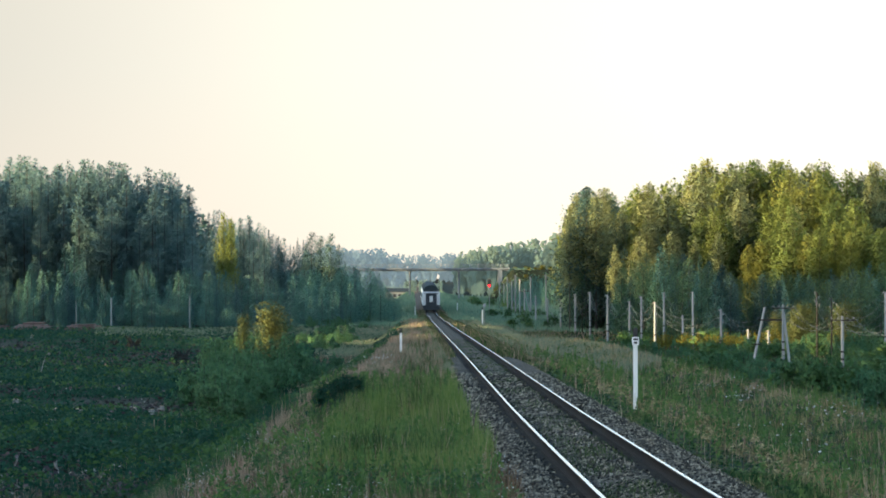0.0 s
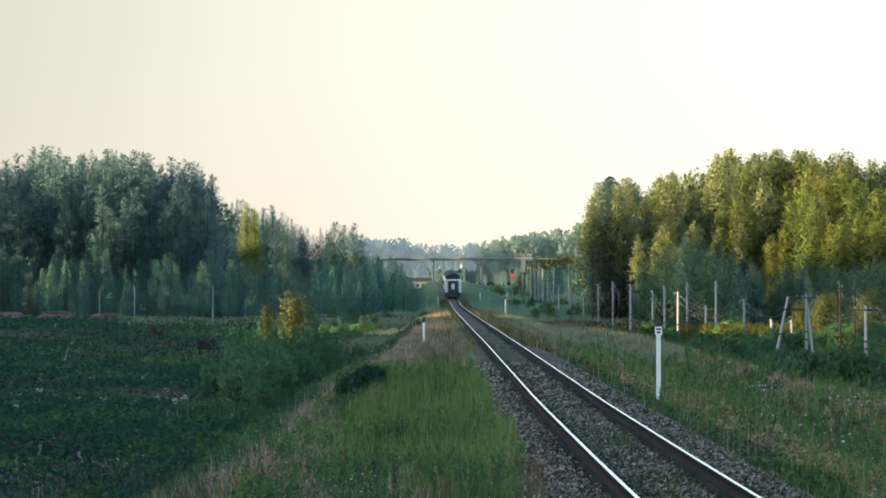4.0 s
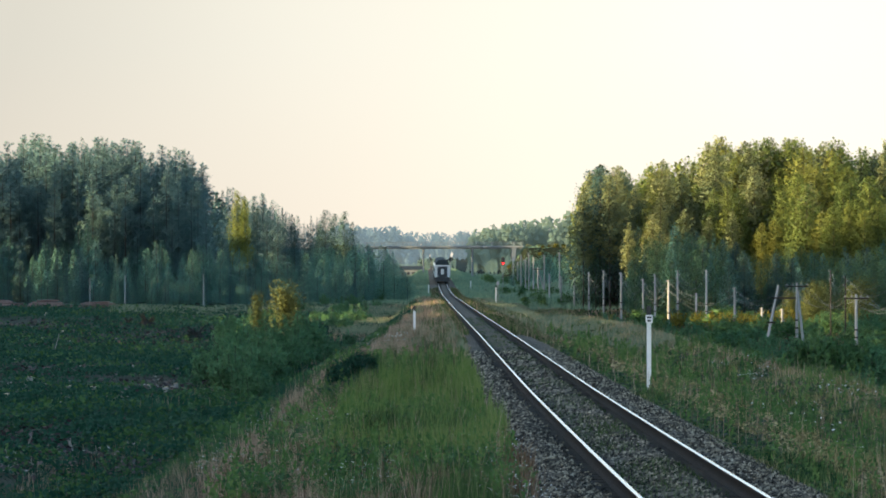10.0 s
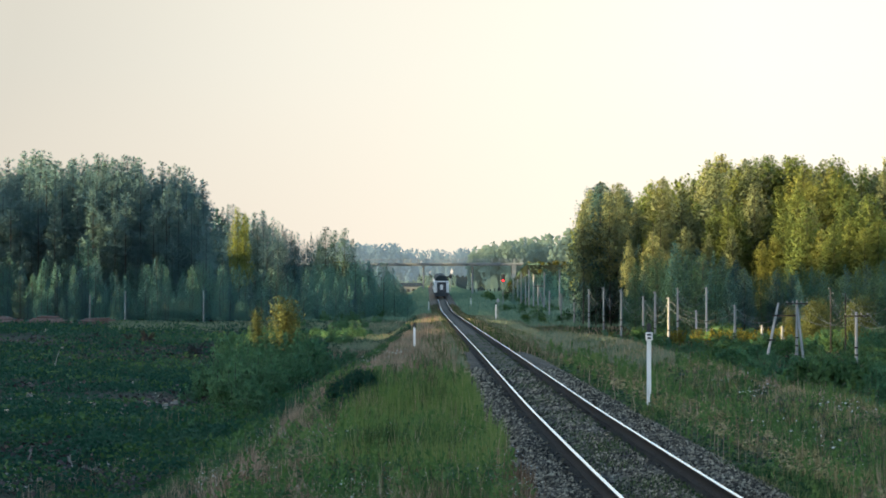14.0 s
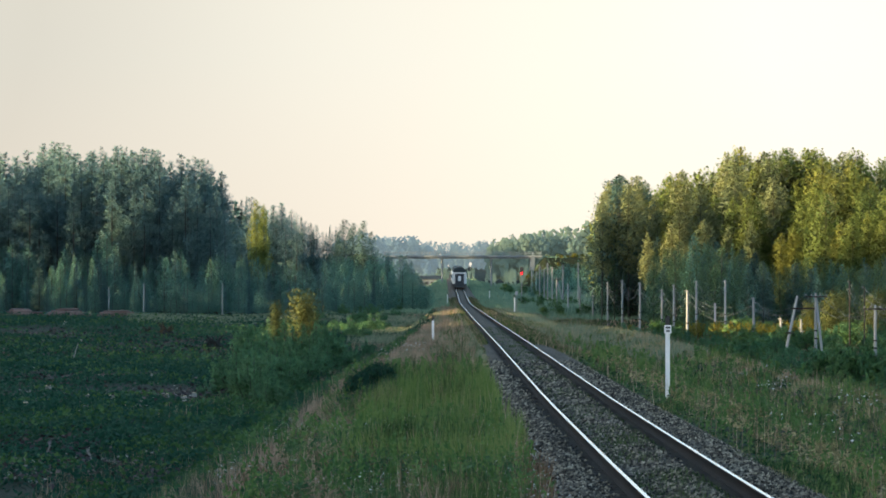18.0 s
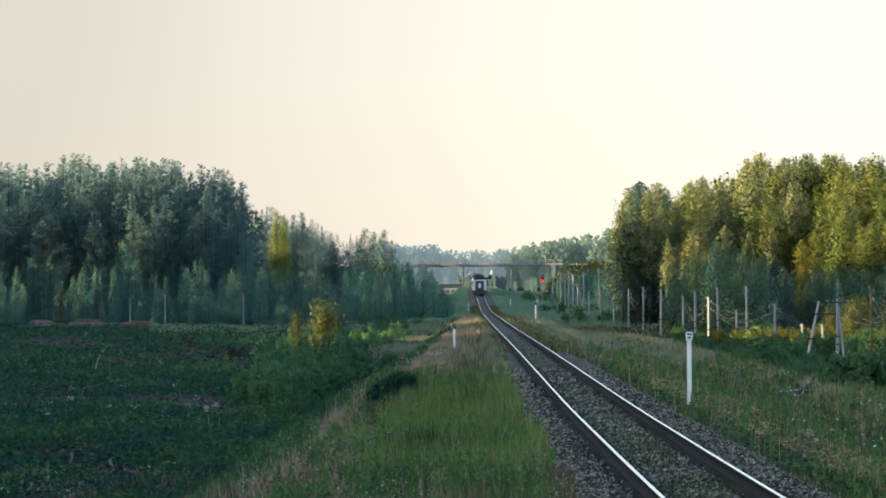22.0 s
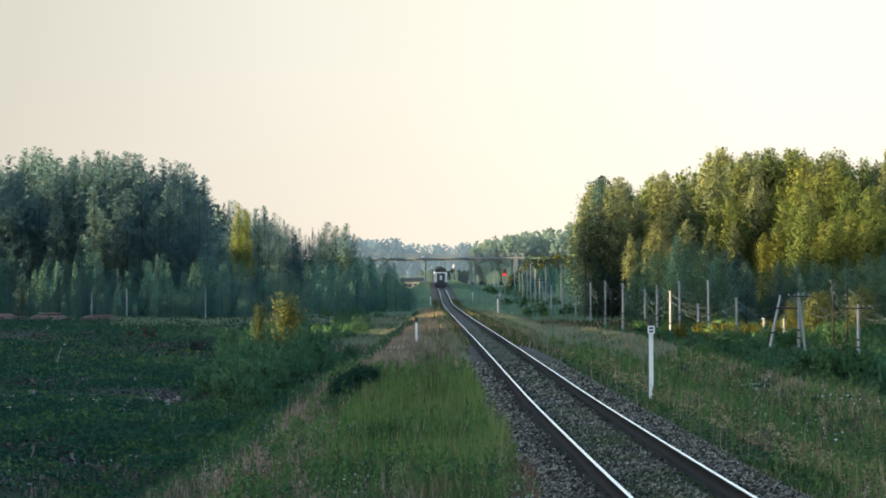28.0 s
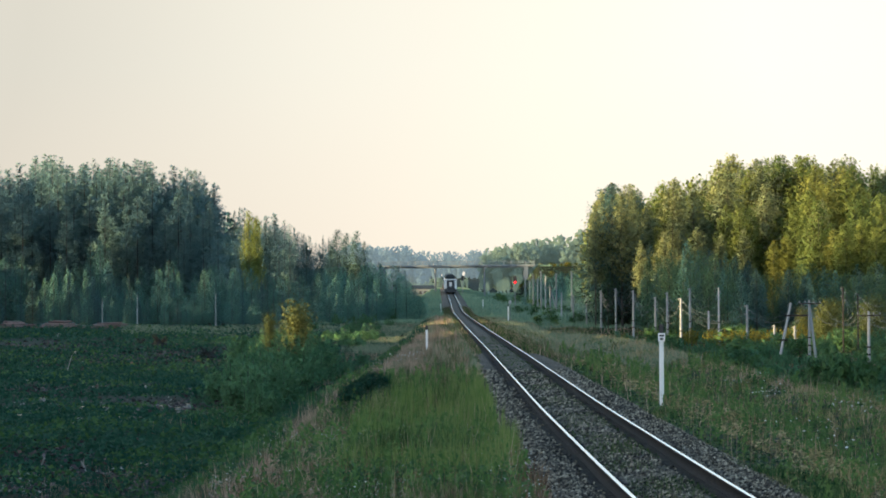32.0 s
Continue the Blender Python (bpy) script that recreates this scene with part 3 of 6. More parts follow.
SPRUCES = [make_tree("spruce", 30 + i, 19 + 2 * i, "dark green spruce with a pointed crown") for i in range(3)]
BIRCHES = [make_tree("birch", 50 + i, 11 + i, "young birch with light green leaves at the wood's edge", 3000) for i in range(5)]
ASPENS = [make_tree("aspen", 70 + i, 17 + i, "broad leafy aspen with a full green crown") for i in range(3)]
WILLOWS = [make_tree("willow", 90 + i, 9 + i, "bushy willow beside the line, leaves paled for haze", 2600) for i in range(3)]
KINDS = {"rowan": (ROWANS, (11, 12, 13, 14)), "fir": (OLIVE_PINES, (20, 21, 22, 23)), "alder": (ALDERS, (16, 17, 18)), "willow": (WILLOWS, (9, 10, 11)), "pine": (PINES, (22, 23, 24, 25)), "spruce": (SPRUCES, (19, 21, 23)), "birch": (BIRCHES, (11, 12, 13, 14, 15)), "aspen": (ASPENS, (17, 18, 19))}
first_used = set()


def plant(kind, x, y, height, group, r):
    models, sizes = KINDS[kind]
    i = int(r.integers(len(models)))
    k = height / sizes[i]
    z = float(ground(x, y)) - 0.15
    w = k * r.uniform(0.78, 1.3)
    m = pose(x, y, z, 0, 0, float(r.uniform(0, 360)))
    if (kind, i) not in first_used:
        first_used.add((kind, i))
        ob = models[i]
        ob.matrix_basis = m
    else:
        ob = copy_thing(models[i], m)
    ob.scale = (w, w, k)
    ob["group"] = group
    return ob


def wood(seed, d0, d1, px0, px1, skyline, kinds, n, group, low=0.75, front=1.0):
    """Trees between two distances and two bearings, their tops under the given skyline (bearing, height of view)."""
    r = np.random.default_rng(seed)
    done = []
    tries = 0
    while len(done) < n and tries < n * 40:
        tries += 1
        d, px = r.uniform(d0, d1), px0 + (px1 - px0) * ((tries * 0.618034 + seed * 0.37) % 1.0)
        x = (px - 784) / 4950 * d
        if any((x - a) ** 2 + ((d - b) * 0.6) ** 2 < c * c for a, b, c in done):
            continue
        g = float(ground(x, d))
        top = EYE + (465 - np.interp(px, [a for a, b in skyline], [b for a, b in skyline])) / 4950 * d
        h = (top - g) * (r.uniform(low, 1.0) if r.random() < 0.7 else 1.0)
        h *= 1.035 * np.interp(d, [d0, (d0 + d1) / 2], [front, 1.0])
        if h < 2:
            continue
        kind = kinds[int(r.integers(len(kinds)))]
        done.append((x, d, 1.2 if kind in ("birch", "pine") else 1.35))
        plant(kind, x, d, h, group, r)


LEFT_SKY = [(-200, 262), (0, 262), (30, 262), (65, 242), (100, 255), (150, 256), (200, 254), (250, 260), (280, 275), (300, 266), (350, 284), (366, 300), (380, 330), (384, 350)]
LEFT2_SKY = [(380, 345), (400, 342), (430, 345), (470, 352), (500, 372), (520, 388), (545, 396), (560, 392), (585, 402), (640, 430), (700, 448)]
YOUNG_SKY = [(-200, 430), (20, 425), (60, 440), (120, 425), (170, 395), (200, 440), (260, 425), (320, 440), (400, 445), (480, 450), (560, 455), (640, 465), (700, 470), (730, 490)]
RIGHT_SKY = [(1020, 400), (1035, 352), (1050, 318), (1078, 302), (1110, 308), (1130, 332), (1155, 312), (1190, 292), (1222, 284), (1250, 274), (1292, 254), (1330, 268), (1385, 257), (1440, 267), (1490, 262), (1520, 278), (1560, 264), (1700, 262)]
RIGHT_LOW = [(1020, 470), (1100, 455), (1170, 425), (1215, 400), (1260, 420), (1310, 440), (1370, 455), (1420, 445), (1470, 460), (1530, 440), (1700, 430)]


def joined_wood(name, spots, label, models, trunks=True):
    """Trees of a wood's depth, in one mesh of leaves and trunks."""
    vs, fs, ms, ns, base = [], [], [], [], 0
    r = np.random.default_rng(len(spots))
    for kind, x, y, h in spots:
        obs, sizes = models[kind]
        i = int(r.integers(len(obs)))
        k, w, a = h / sizes[i], h / sizes[i] * r.uniform(0.9, 1.15), r.uniform(0, 2 * math.pi)
        g = float(ground(x, y)) - 0.15
        for c in obs[i].children:
            if not trunks and c.name.startswith("trunk"):
                continue
            me = c.data
            v = np.empty(len(me.vertices) * 3, np.float32)
            me.vertices.foreach_get("co", v)
            v = v.reshape(-1, 3)
            me.calc_loop_triangles()
            t = np.empty(len(me.loop_triangles) * 3, np.int32)
            me.loop_triangles.foreach_get("vertices", t)
            q = np.stack(((v[:, 0] * math.cos(a) - v[:, 1] * math.sin(a)) * w + x, (v[:, 0] * math.sin(a) + v[:, 1] * math.cos(a)) * w + y, v[:, 2] * k + g), -1)
            vs.append(q)
            if c.name.startswith("crown"):
                m = CROWN_NORMALS[obs[i].name]
            else:
                m = v * (1, 1, 0) + (1e-3, 0, 0)
                m = m / np.linalg.norm(m, axis=1)[:, None]
            ns.append(np.stack((m[:, 0] * math.cos(a) - m[:, 1] * math.sin(a), m[:, 0] * math.sin(a) + m[:, 1] * math.cos(a), m[:, 2]), -1))
            fs.append(t.reshape(-1, 3) + base)
            ms.append(np.full(len(t) // 3, {"pine": 0, "spruce": 1, "fir": 2, "aspen": 3, "alder": 5}[kind] if c.name.startswith("crown") else 4))
            base += len(v)
    return tagged(mesh_object(name, np.concatenate(vs), np.concatenate(fs), [M_PINE, M_SPRUCE, M_OLIVE, M_ASPEN, M_BARK, M_ALDER], face_mats=np.concatenate(ms), normals=np.concatenate(ns)), label, "woods", kind="stuff")


def wood_spots(seed, d0, d1, px0, px1, skyline, kinds, n, low):
    r = np.random.default_rng(seed)
    out = []
    for i in range(n):
        d, px = r.uniform(d0, d1), px0 + (px1 - px0) * (i + r.random()) / n
        x = (px - 784) / 4950 * d
        top = EYE + (465 - np.interp(px, [a for a, b in skyline], [b for a, b in skyline])) / 4950 * d
        out.append((kinds[i % len(kinds)], x, d, (top - float(ground(x, d))) * r.uniform(low, 1.0)))
    return out


COARSE = {k: ([make_tree(k, 400 + i, 20, "tree", 1500, 1.6)], (20,)) for i, k in enumerate(("pine", "aspen", "fir"))}
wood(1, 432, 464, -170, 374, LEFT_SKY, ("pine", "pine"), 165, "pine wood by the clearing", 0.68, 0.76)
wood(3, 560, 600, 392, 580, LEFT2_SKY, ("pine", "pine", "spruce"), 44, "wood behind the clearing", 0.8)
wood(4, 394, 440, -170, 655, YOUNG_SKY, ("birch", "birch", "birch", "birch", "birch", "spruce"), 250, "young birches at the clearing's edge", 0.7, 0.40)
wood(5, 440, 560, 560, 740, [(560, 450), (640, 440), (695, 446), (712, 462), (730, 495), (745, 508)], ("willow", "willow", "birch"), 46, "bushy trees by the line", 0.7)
wood(61, 400, 455, 1036, 1135, RIGHT_SKY, ("fir", "alder", "fir"), 30, "mixed wood across the line", 0.8)
wood(62, 400, 416, 1056, 1150, [(1056, 450), (1080, 420), (1150, 412)], ("alder", "rowan", "alder"), 16, "leafy trees in front of the pine wood", 0.75)
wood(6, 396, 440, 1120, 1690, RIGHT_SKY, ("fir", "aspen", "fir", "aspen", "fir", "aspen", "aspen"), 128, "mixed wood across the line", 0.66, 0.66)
wood(8, 352, 390, 1120, 1690, RIGHT_LOW, ("rowan", "rowan", "alder", "rowan", "birch"), 96, "leafy trees in front of the pine wood", 0.82, 0.88)
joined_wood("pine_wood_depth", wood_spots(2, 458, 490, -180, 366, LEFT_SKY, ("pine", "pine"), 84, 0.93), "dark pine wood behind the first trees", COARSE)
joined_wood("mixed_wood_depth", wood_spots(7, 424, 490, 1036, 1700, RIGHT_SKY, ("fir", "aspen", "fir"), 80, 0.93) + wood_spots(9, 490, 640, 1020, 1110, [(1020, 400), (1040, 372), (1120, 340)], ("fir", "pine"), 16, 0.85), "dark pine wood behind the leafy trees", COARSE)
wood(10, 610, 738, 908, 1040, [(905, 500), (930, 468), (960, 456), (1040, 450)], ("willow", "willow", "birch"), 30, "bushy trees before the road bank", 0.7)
rA = np.random.default_rng(91)
for px, top, d in ((584, 378, 560), (600, 384, 563), (618, 380, 558), (632, 400, 561)):
    plant("alder", (px - 784) / 4950 * d, d, EYE + (465 - top) / 4950 * d - float(ground((px - 784) / 4950 * d, d)), "group of tall dark trees by the line", rA)
for px, top, d in ((428, 342, 545), (441, 352, 548)):
    ob = plant("aspen", (px - 784) / 4950 * d, d, EYE + (465 - top) / 4950 * d - float(ground((px - 784) / 4950 * d, d)), "tall slender trees at the wood's edge", rA)
    ob.scale = (ob.scale[2] * 0.62, ob.scale[2] * 0.62, ob.scale[2])
for px, top, d in ((1462, 385, 392), (1484, 372, 389), (1512, 362, 392), (1538, 378, 388), (1562, 366, 391), (1590, 372, 389), (1500, 330, 394), (1548, 318, 394), (1436, 330, 394)):
    plant("aspen", (px - 784) / 4950 * d, d, EYE + (465 - top) / 4950 * d - float(ground((px - 784) / 4950 * d, d)), "sunlit leafy trees at the wood's edge", rA)
# the wood goes on unseen for its shade; gaps let sun onto chosen spots
SIDE = {k: ([make_tree(k, 440 + i, 20, "tree", 460, 4.6)], (20,)) for i, k in enumerate(("alder", "spruce"))}
r0 = np.random.default_rng(5)
spots = []
for i in range(640):
    y = -140 + (300 * r0.random() if i % 2 else 765 * r0.random())
    x = -103 - 0.02 * y - 22 * r0.random()
    sun_gaps = [top for c, w, top in ((347, 5, 16.0), (269, 19, 9.5), (173, 4, 11.8), (523, 4, 18.5)) if abs(y - c - 0.32 * (x + 105)) < w]
    spots.append((("alder", "spruce", "alder")[i % 3], x, y, sun_gaps[0] * r0.uniform(0.9, 1.0) if sun_gaps else r0.uniform(25, 30)))
for c, w, top in ((347, 5, 15.0), (269, 19, 9.2), (173, 4, 11.3), (523, 4, 18.0)):
    for i in range(150 if c == 269 else 70):
        x = r0.uniform(-128, -104)
        spots.append(("alder", x, c + 0.32 * (x + 105) + r0.uniform(-w, w), top * r0.uniform(0.85, 1.0)))
# hidden trees added to keep the sun off the bridge and far track
for i in range(110):
    spots.append((("alder", "spruce", "alder")[i % 3], r0.uniform(-118, -58), r0.uniform(600, 800), r0.uniform(19, 23)))
joined_wood("clearing_side_wood", spots, "unseen mixed wood added along the clearing for its shade", SIDE, False)
for obs, sizes in list(COARSE.values()) + list(SIDE.values()):
    for c in list(obs[0].children) + [obs[0]]:
        bpy.data.objects.remove(c)


# far woods: rows of small uneven crowns, ridge behind ridge
def far_woods(seed, d, px0, px1, skyline, n, label, depth=60, mat=None):
    r = np.random.default_rng(seed)
    cs, ss, ns = [], [], []
    for i in range(n):
        px = r.uniform(px0, px1)
        dd = d + r.uniform(0, depth)
        x = (px - 784) / 4950 * dd
        top = EYE + (465 - np.interp(px, [a for a, b in skyline], [b for a, b in skyline])) / 4950 * dd
        g = float(ground(x, dd))
        h = max(4.0, (top - g) * r.uniform(0.82, 1.06))
        k = 80
        t = r.random(k) ** 0.8
        rad = (0.12 + 0.8 * np.sin(np.pi * np.clip(1 - t, 0, 1) ** 0.7)) * h * 0.15 * r.uniform(0.4, 1.1, k)
        a = r.uniform(0, 2 * np.pi, k)
        c = np.stack((rad * np.cos(a), rad * np.sin(a), h * (0.06 + 0.88 * t)), -1)
        v, f, nn = lumps(c, h * (0.022 + 0.034 * (1 - t)) * r.uniform(0.6, 1.3, k), r, 1.1, 1.1, 0.15, 0.4)
        # normals turned mostly from the sun, flattening its light like haze
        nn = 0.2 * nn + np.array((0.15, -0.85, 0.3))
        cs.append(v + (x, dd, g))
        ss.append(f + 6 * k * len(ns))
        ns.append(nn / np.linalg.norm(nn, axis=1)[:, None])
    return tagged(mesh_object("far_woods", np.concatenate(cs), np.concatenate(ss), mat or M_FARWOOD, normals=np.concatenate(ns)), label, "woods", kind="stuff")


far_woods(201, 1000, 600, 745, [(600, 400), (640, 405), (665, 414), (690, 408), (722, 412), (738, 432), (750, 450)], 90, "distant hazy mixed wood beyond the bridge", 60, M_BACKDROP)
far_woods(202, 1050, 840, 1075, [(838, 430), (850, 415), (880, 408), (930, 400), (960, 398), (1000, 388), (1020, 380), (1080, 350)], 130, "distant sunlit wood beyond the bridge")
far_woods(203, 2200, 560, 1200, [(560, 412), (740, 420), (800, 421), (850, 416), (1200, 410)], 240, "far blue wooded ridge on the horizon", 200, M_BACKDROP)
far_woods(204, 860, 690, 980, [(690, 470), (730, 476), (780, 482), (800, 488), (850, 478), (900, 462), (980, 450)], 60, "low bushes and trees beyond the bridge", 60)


# ---- road bridge ----
def road_bridge():
    d = 760.0
    root = thing("road_bridge", "long grey concrete road bridge over the railway", "bridge", pose(0, d, 0))
    bm = bmesh.new()
    box(bm, 1.5, 0, 5.75, 43, 8.0, 0.5, 0.05)
    part("deck", bm, M_CONCRETE, root)
    for y in (-3.2, -1.1, 1.1, 3.2):
        bm = bmesh.new()
        box(bm, 1.5, y, 5.42, 42, 0.5, 0.55)
        part("beam", bm, M_CONCRETE, root)
    for x in (-4.1, 9.2):
        pier = new("pier")
        pier.parent = root
        bm = bmesh.new()
        box(bm, x, 0, 5.0, 0.8, 7.0, 0.4, 0.06)
        part("cap_beam", bm, M_CONCRETE, pier)
        for y in (-2.6, 2.6):
            bm = bmesh.new()
            g = float(ground(x, d + y)) - 0.5
            rod(bm, (x, y, g), (x, y, 4.9), 0.24, 0.24, 12)
            part("column", bm, M_CONCRETE, pier)
    for x in (-18.4, 20.4):
        bm = bmesh.new()
        box(bm, x, 0, 3.4, 1.2, 7.6, 4.2, 0.08)
        part("abutment", bm, M_CONCRETE, root)
    for y in (-3.8, 3.8):
        bm = bmesh.new()
        for z in (6.95, 6.5):
            box(bm, 1.5, y, z, 43, 0.07, 0.07)
        part("railing", bm, M_CONCRETE, root)
        for i in range(22):
            bm = bmesh.new()
            box(bm, -19.5 + 2 * i, y, 6.48, 0.09, 0.09, 0.98)
            part("railing_post", bm, M_CONCRETE, root)
    return root


road_bridge()


# ---- train ----
def coach(label):
    root = thing("railway_coach", label, "train coach", None, "coaches of the departing train")
    L, W = 23.6, 3.1
    bm = bmesh.new()
    sec = [(-1.5, 1.15), (1.5, 1.15), (1.55, 1.6), (1.55, 3.3), (1.42, 3.62), (-1.42, 3.62), (-1.55, 3.3), (-1.55, 1.6)]
    ends = []
    for y in (0.0, L):
        ends.append([bm.verts.new((x, y, z)) for x, z in sec])
    n = len(sec)
    for i in range(n):
        bm.faces.new((ends[0][i], ends[0][(i + 1) % n], ends[1][(i + 1) % n], ends[1][i]))
    bm.faces.new(list(reversed(ends[0])))
    bm.faces.new(ends[1])
    bmesh.ops.recalc_face_normals(bm, faces=bm.faces)
    part("body", bm, M_COACH, root)
    bm = bmesh.new()
    arc = [(1.36 * math.copysign(abs(math.cos(a)) ** 0.8, math.cos(a)), 3.62 + 1.12 * math.sin(a) ** 0.9) for a in np.linspace(0, math.pi, 13)]
    ends = [[bm.verts.new((x, y, z)) for x, z in arc] for y in (0.02, L - 0.02)]
    for i in range(12):
        bm.faces.new((ends[0][i], ends[0][i + 1], ends[1][i + 1], ends[1][i]))
    bm.faces.new(list(reversed(ends[0])))
    bm.faces.new(ends[1])
    bmesh.ops.recalc_face_normals(bm, faces=bm.faces)
    part("roof", bm, M_ROOF, root, "dark rounded roof")
    bm = bmesh.new()
    box(bm, 0, L / 2, 0.88, 2.7, L - 1.0, 0.5, 0.05)
    # added dark block at the end, for low gear and the shadow beneath
    box(bm, 0, 0.15, 0.78, 2.9, 0.4, 0.84, 0.03)
    part("underframe", bm, M_COACHDARK, root)
    for y in (0.0, L):
        s = -1 if y == 0 else 1
        gang = new("gangway")
        gang.parent = root
        bm = bmesh.new()
        for x in (-0.84, 0.84):
            box(bm, x, y + s * 0.18, 2.1, 0.26, 0.36, 2.1, 0.04)
        box(bm, 0, y + s * 0.18, 3.22, 1.94, 0.36, 0.26, 0.04)
        part("rubber_frame", bm, M_COACHDARK, gang)
        bm = bmesh.new()
        box(bm, 0, y + s * 0.05, 2.1, 1.4, 0.1, 1.98, 0.02)
        part("end_door", bm, M_COACHDARK, gang)
        bm = bmesh.new()
        box(bm, 0, y + s * 0.11, 2.3, 0.6, 0.04, 1.05, 0.01)
        # the window takes the white coach paint
        part("door_window", bm, M_COACH, gang, "pale window of the end door")
        for x in (-0.88, 0.88):
            bm = bmesh.new()
            rod(bm, (x, y, 1.06), (x, y + s * 0.55, 1.06), 0.09, 0.09, 10)
            rod(bm, (x, y + s * 0.55, 1.06), (x, y + s * 0.62, 1.06), 0.24, 0.24, 14)
            part("buffer", bm, M_COACHDARK, root)
            bm = bmesh.new()
            rod(bm, (x * 1.35, y, 3.25), (x * 1.35, y + s * 0.08, 3.25), 0.1, 0.1, 10)
            part("tail_lamp", bm, M_GLASS, root)
    for side in (-1, 1):
        for i in range(10):
            bm = bmesh.new()
            box(bm, side * 1.545, 2.9 + 2.0 * i, 2.55, 0.05, 1.2, 0.85, 0.02)
            part("window", bm, M_GLASS, root)
    for y in (3.6, L - 3.6):
        bogie = new("bogie")
        bogie.parent = root
        bm = bmesh.new()
        for x in (-1.0, 1.0):
            box(bm, x, y, 0.6, 0.16, 3.2, 0.3, 0.04)
        box(bm, 0, y, 0.6, 2.0, 0.5, 0.3, 0.04)
        part("bogie_frame", bm, M_COACHDARK, bogie)
        for dy in (-1.2, 1.2):
            bm = bmesh.new()
            rod(bm, (-0.86, y + dy, 0.475), (0.86, y + dy, 0.475), 0.08, 0.08, 8)
            for x in (-0.797, 0.797):
                rod(bm, (x - 0.06, y + dy, 0.475), (x + 0.06, y + dy, 0.475), 0.475, 0.475, 22)
            part("wheelset", bm, M_RUST, bogie)
    return root


COACHES = [coach("white railway coach with dark roof and end door, rolling away")]
for i in range(2):
    COACHES.append(copy_thing(COACHES[0], Matrix()))


def on_line(d):
    (xa, za), (xb, zb) = track(d), track(d + 20.0)
    return pose(float(xa), d, float(za), math.degrees(math.atan2(zb - za, 20)), 0, -math.degrees(math.atan2(xb - xa, 20)))


# ---- posts and signals along the line ----
def marker_post(x, y, height, head):
    root = thing("marker_post", "white concrete marker post with black top beside the rails", "marker post", pose(x, y, float(ground(x, y)) - 0.1), "marker posts along the line")
    bm = bmesh.new()
    box(bm, 0, 0, (height - 0.2) / 2, 0.125, 0.125, height - 0.2 if not head else height - 0.2, 0.015)
    part("post", bm, M_WHITE, root)
    bm = bmesh.new()
    if head:
        box(bm, 0, 0, height - 0.05, 0.135, 0.135, 0.30, 0.03)
    else:
        box(bm, 0, 0, height - 0.12, 0.15, 0.15, 0.34, 0.03)
    part("cap", bm, M_BLACK, root, "black painted cap")
    if head:
        bm = bmesh.new()
        box(bm, 0, -0.09, height - 0.29, 0.205, 0.04, 0.24, 0.012)
        plate = part("plate", bm, M_WHITE, root, "white number plate")
        for z, w in ((0.05, 0.13), (-0.045, 0.10)):
            bm = bmesh.new()
            box(bm, 0, -0.114, height - 0.29 + z, w, 0.01, 0.055)
            part("plate_bar", bm, M_BLACK, plate)
    return root


marker_post(6.09, 81.0, 2.40, True)
marker_post(-1.36, 157.0, 1.75, False)
marker_post(7.2, 351.0, 2.35, False)
marker_post(6.0, 520.0, 2.1, False)
marker_post(-1.65, 467.0, 2.2, False)


def line_signal(x, y):
    g = float(ground(x, y))
    root = thing("line_signal", "railway light signal on a grey mast showing red", "signal", pose(x, y, g - 0.2))
    bm = bmesh.new()
    rod(bm, (0, 0, 0), (0, 0, 7.2), 0.08, 0.07, 10)
    part("mast", bm, M_POLE, root)
    head = new("signal_head")
    head.parent = root
    bm = bmesh.new()
    box(bm, 0, -0.12, 6.8, 0.75, 0.12, 1.7, 0.15)
    part("backboard", bm, M_BLACK, head)
    for z in (7.3, 6.8):
        bm = bmesh.new()
        rod(bm, (0, -0.18, z), (0, -0.42, z), 0.16, 0.16, 14)
        part("visor", bm, M_BLACK, head)
    bm = bmesh.new()
    rod(bm, (0, -0.2, 6.33), (0, -0.46, 6.33), 0.17, 0.17, 16)
    part("red_lamp", bm, M_RED, head, "glowing red signal lamp")
    return root


line_signal((898 - 784) / 4950 * 560, 560.0)


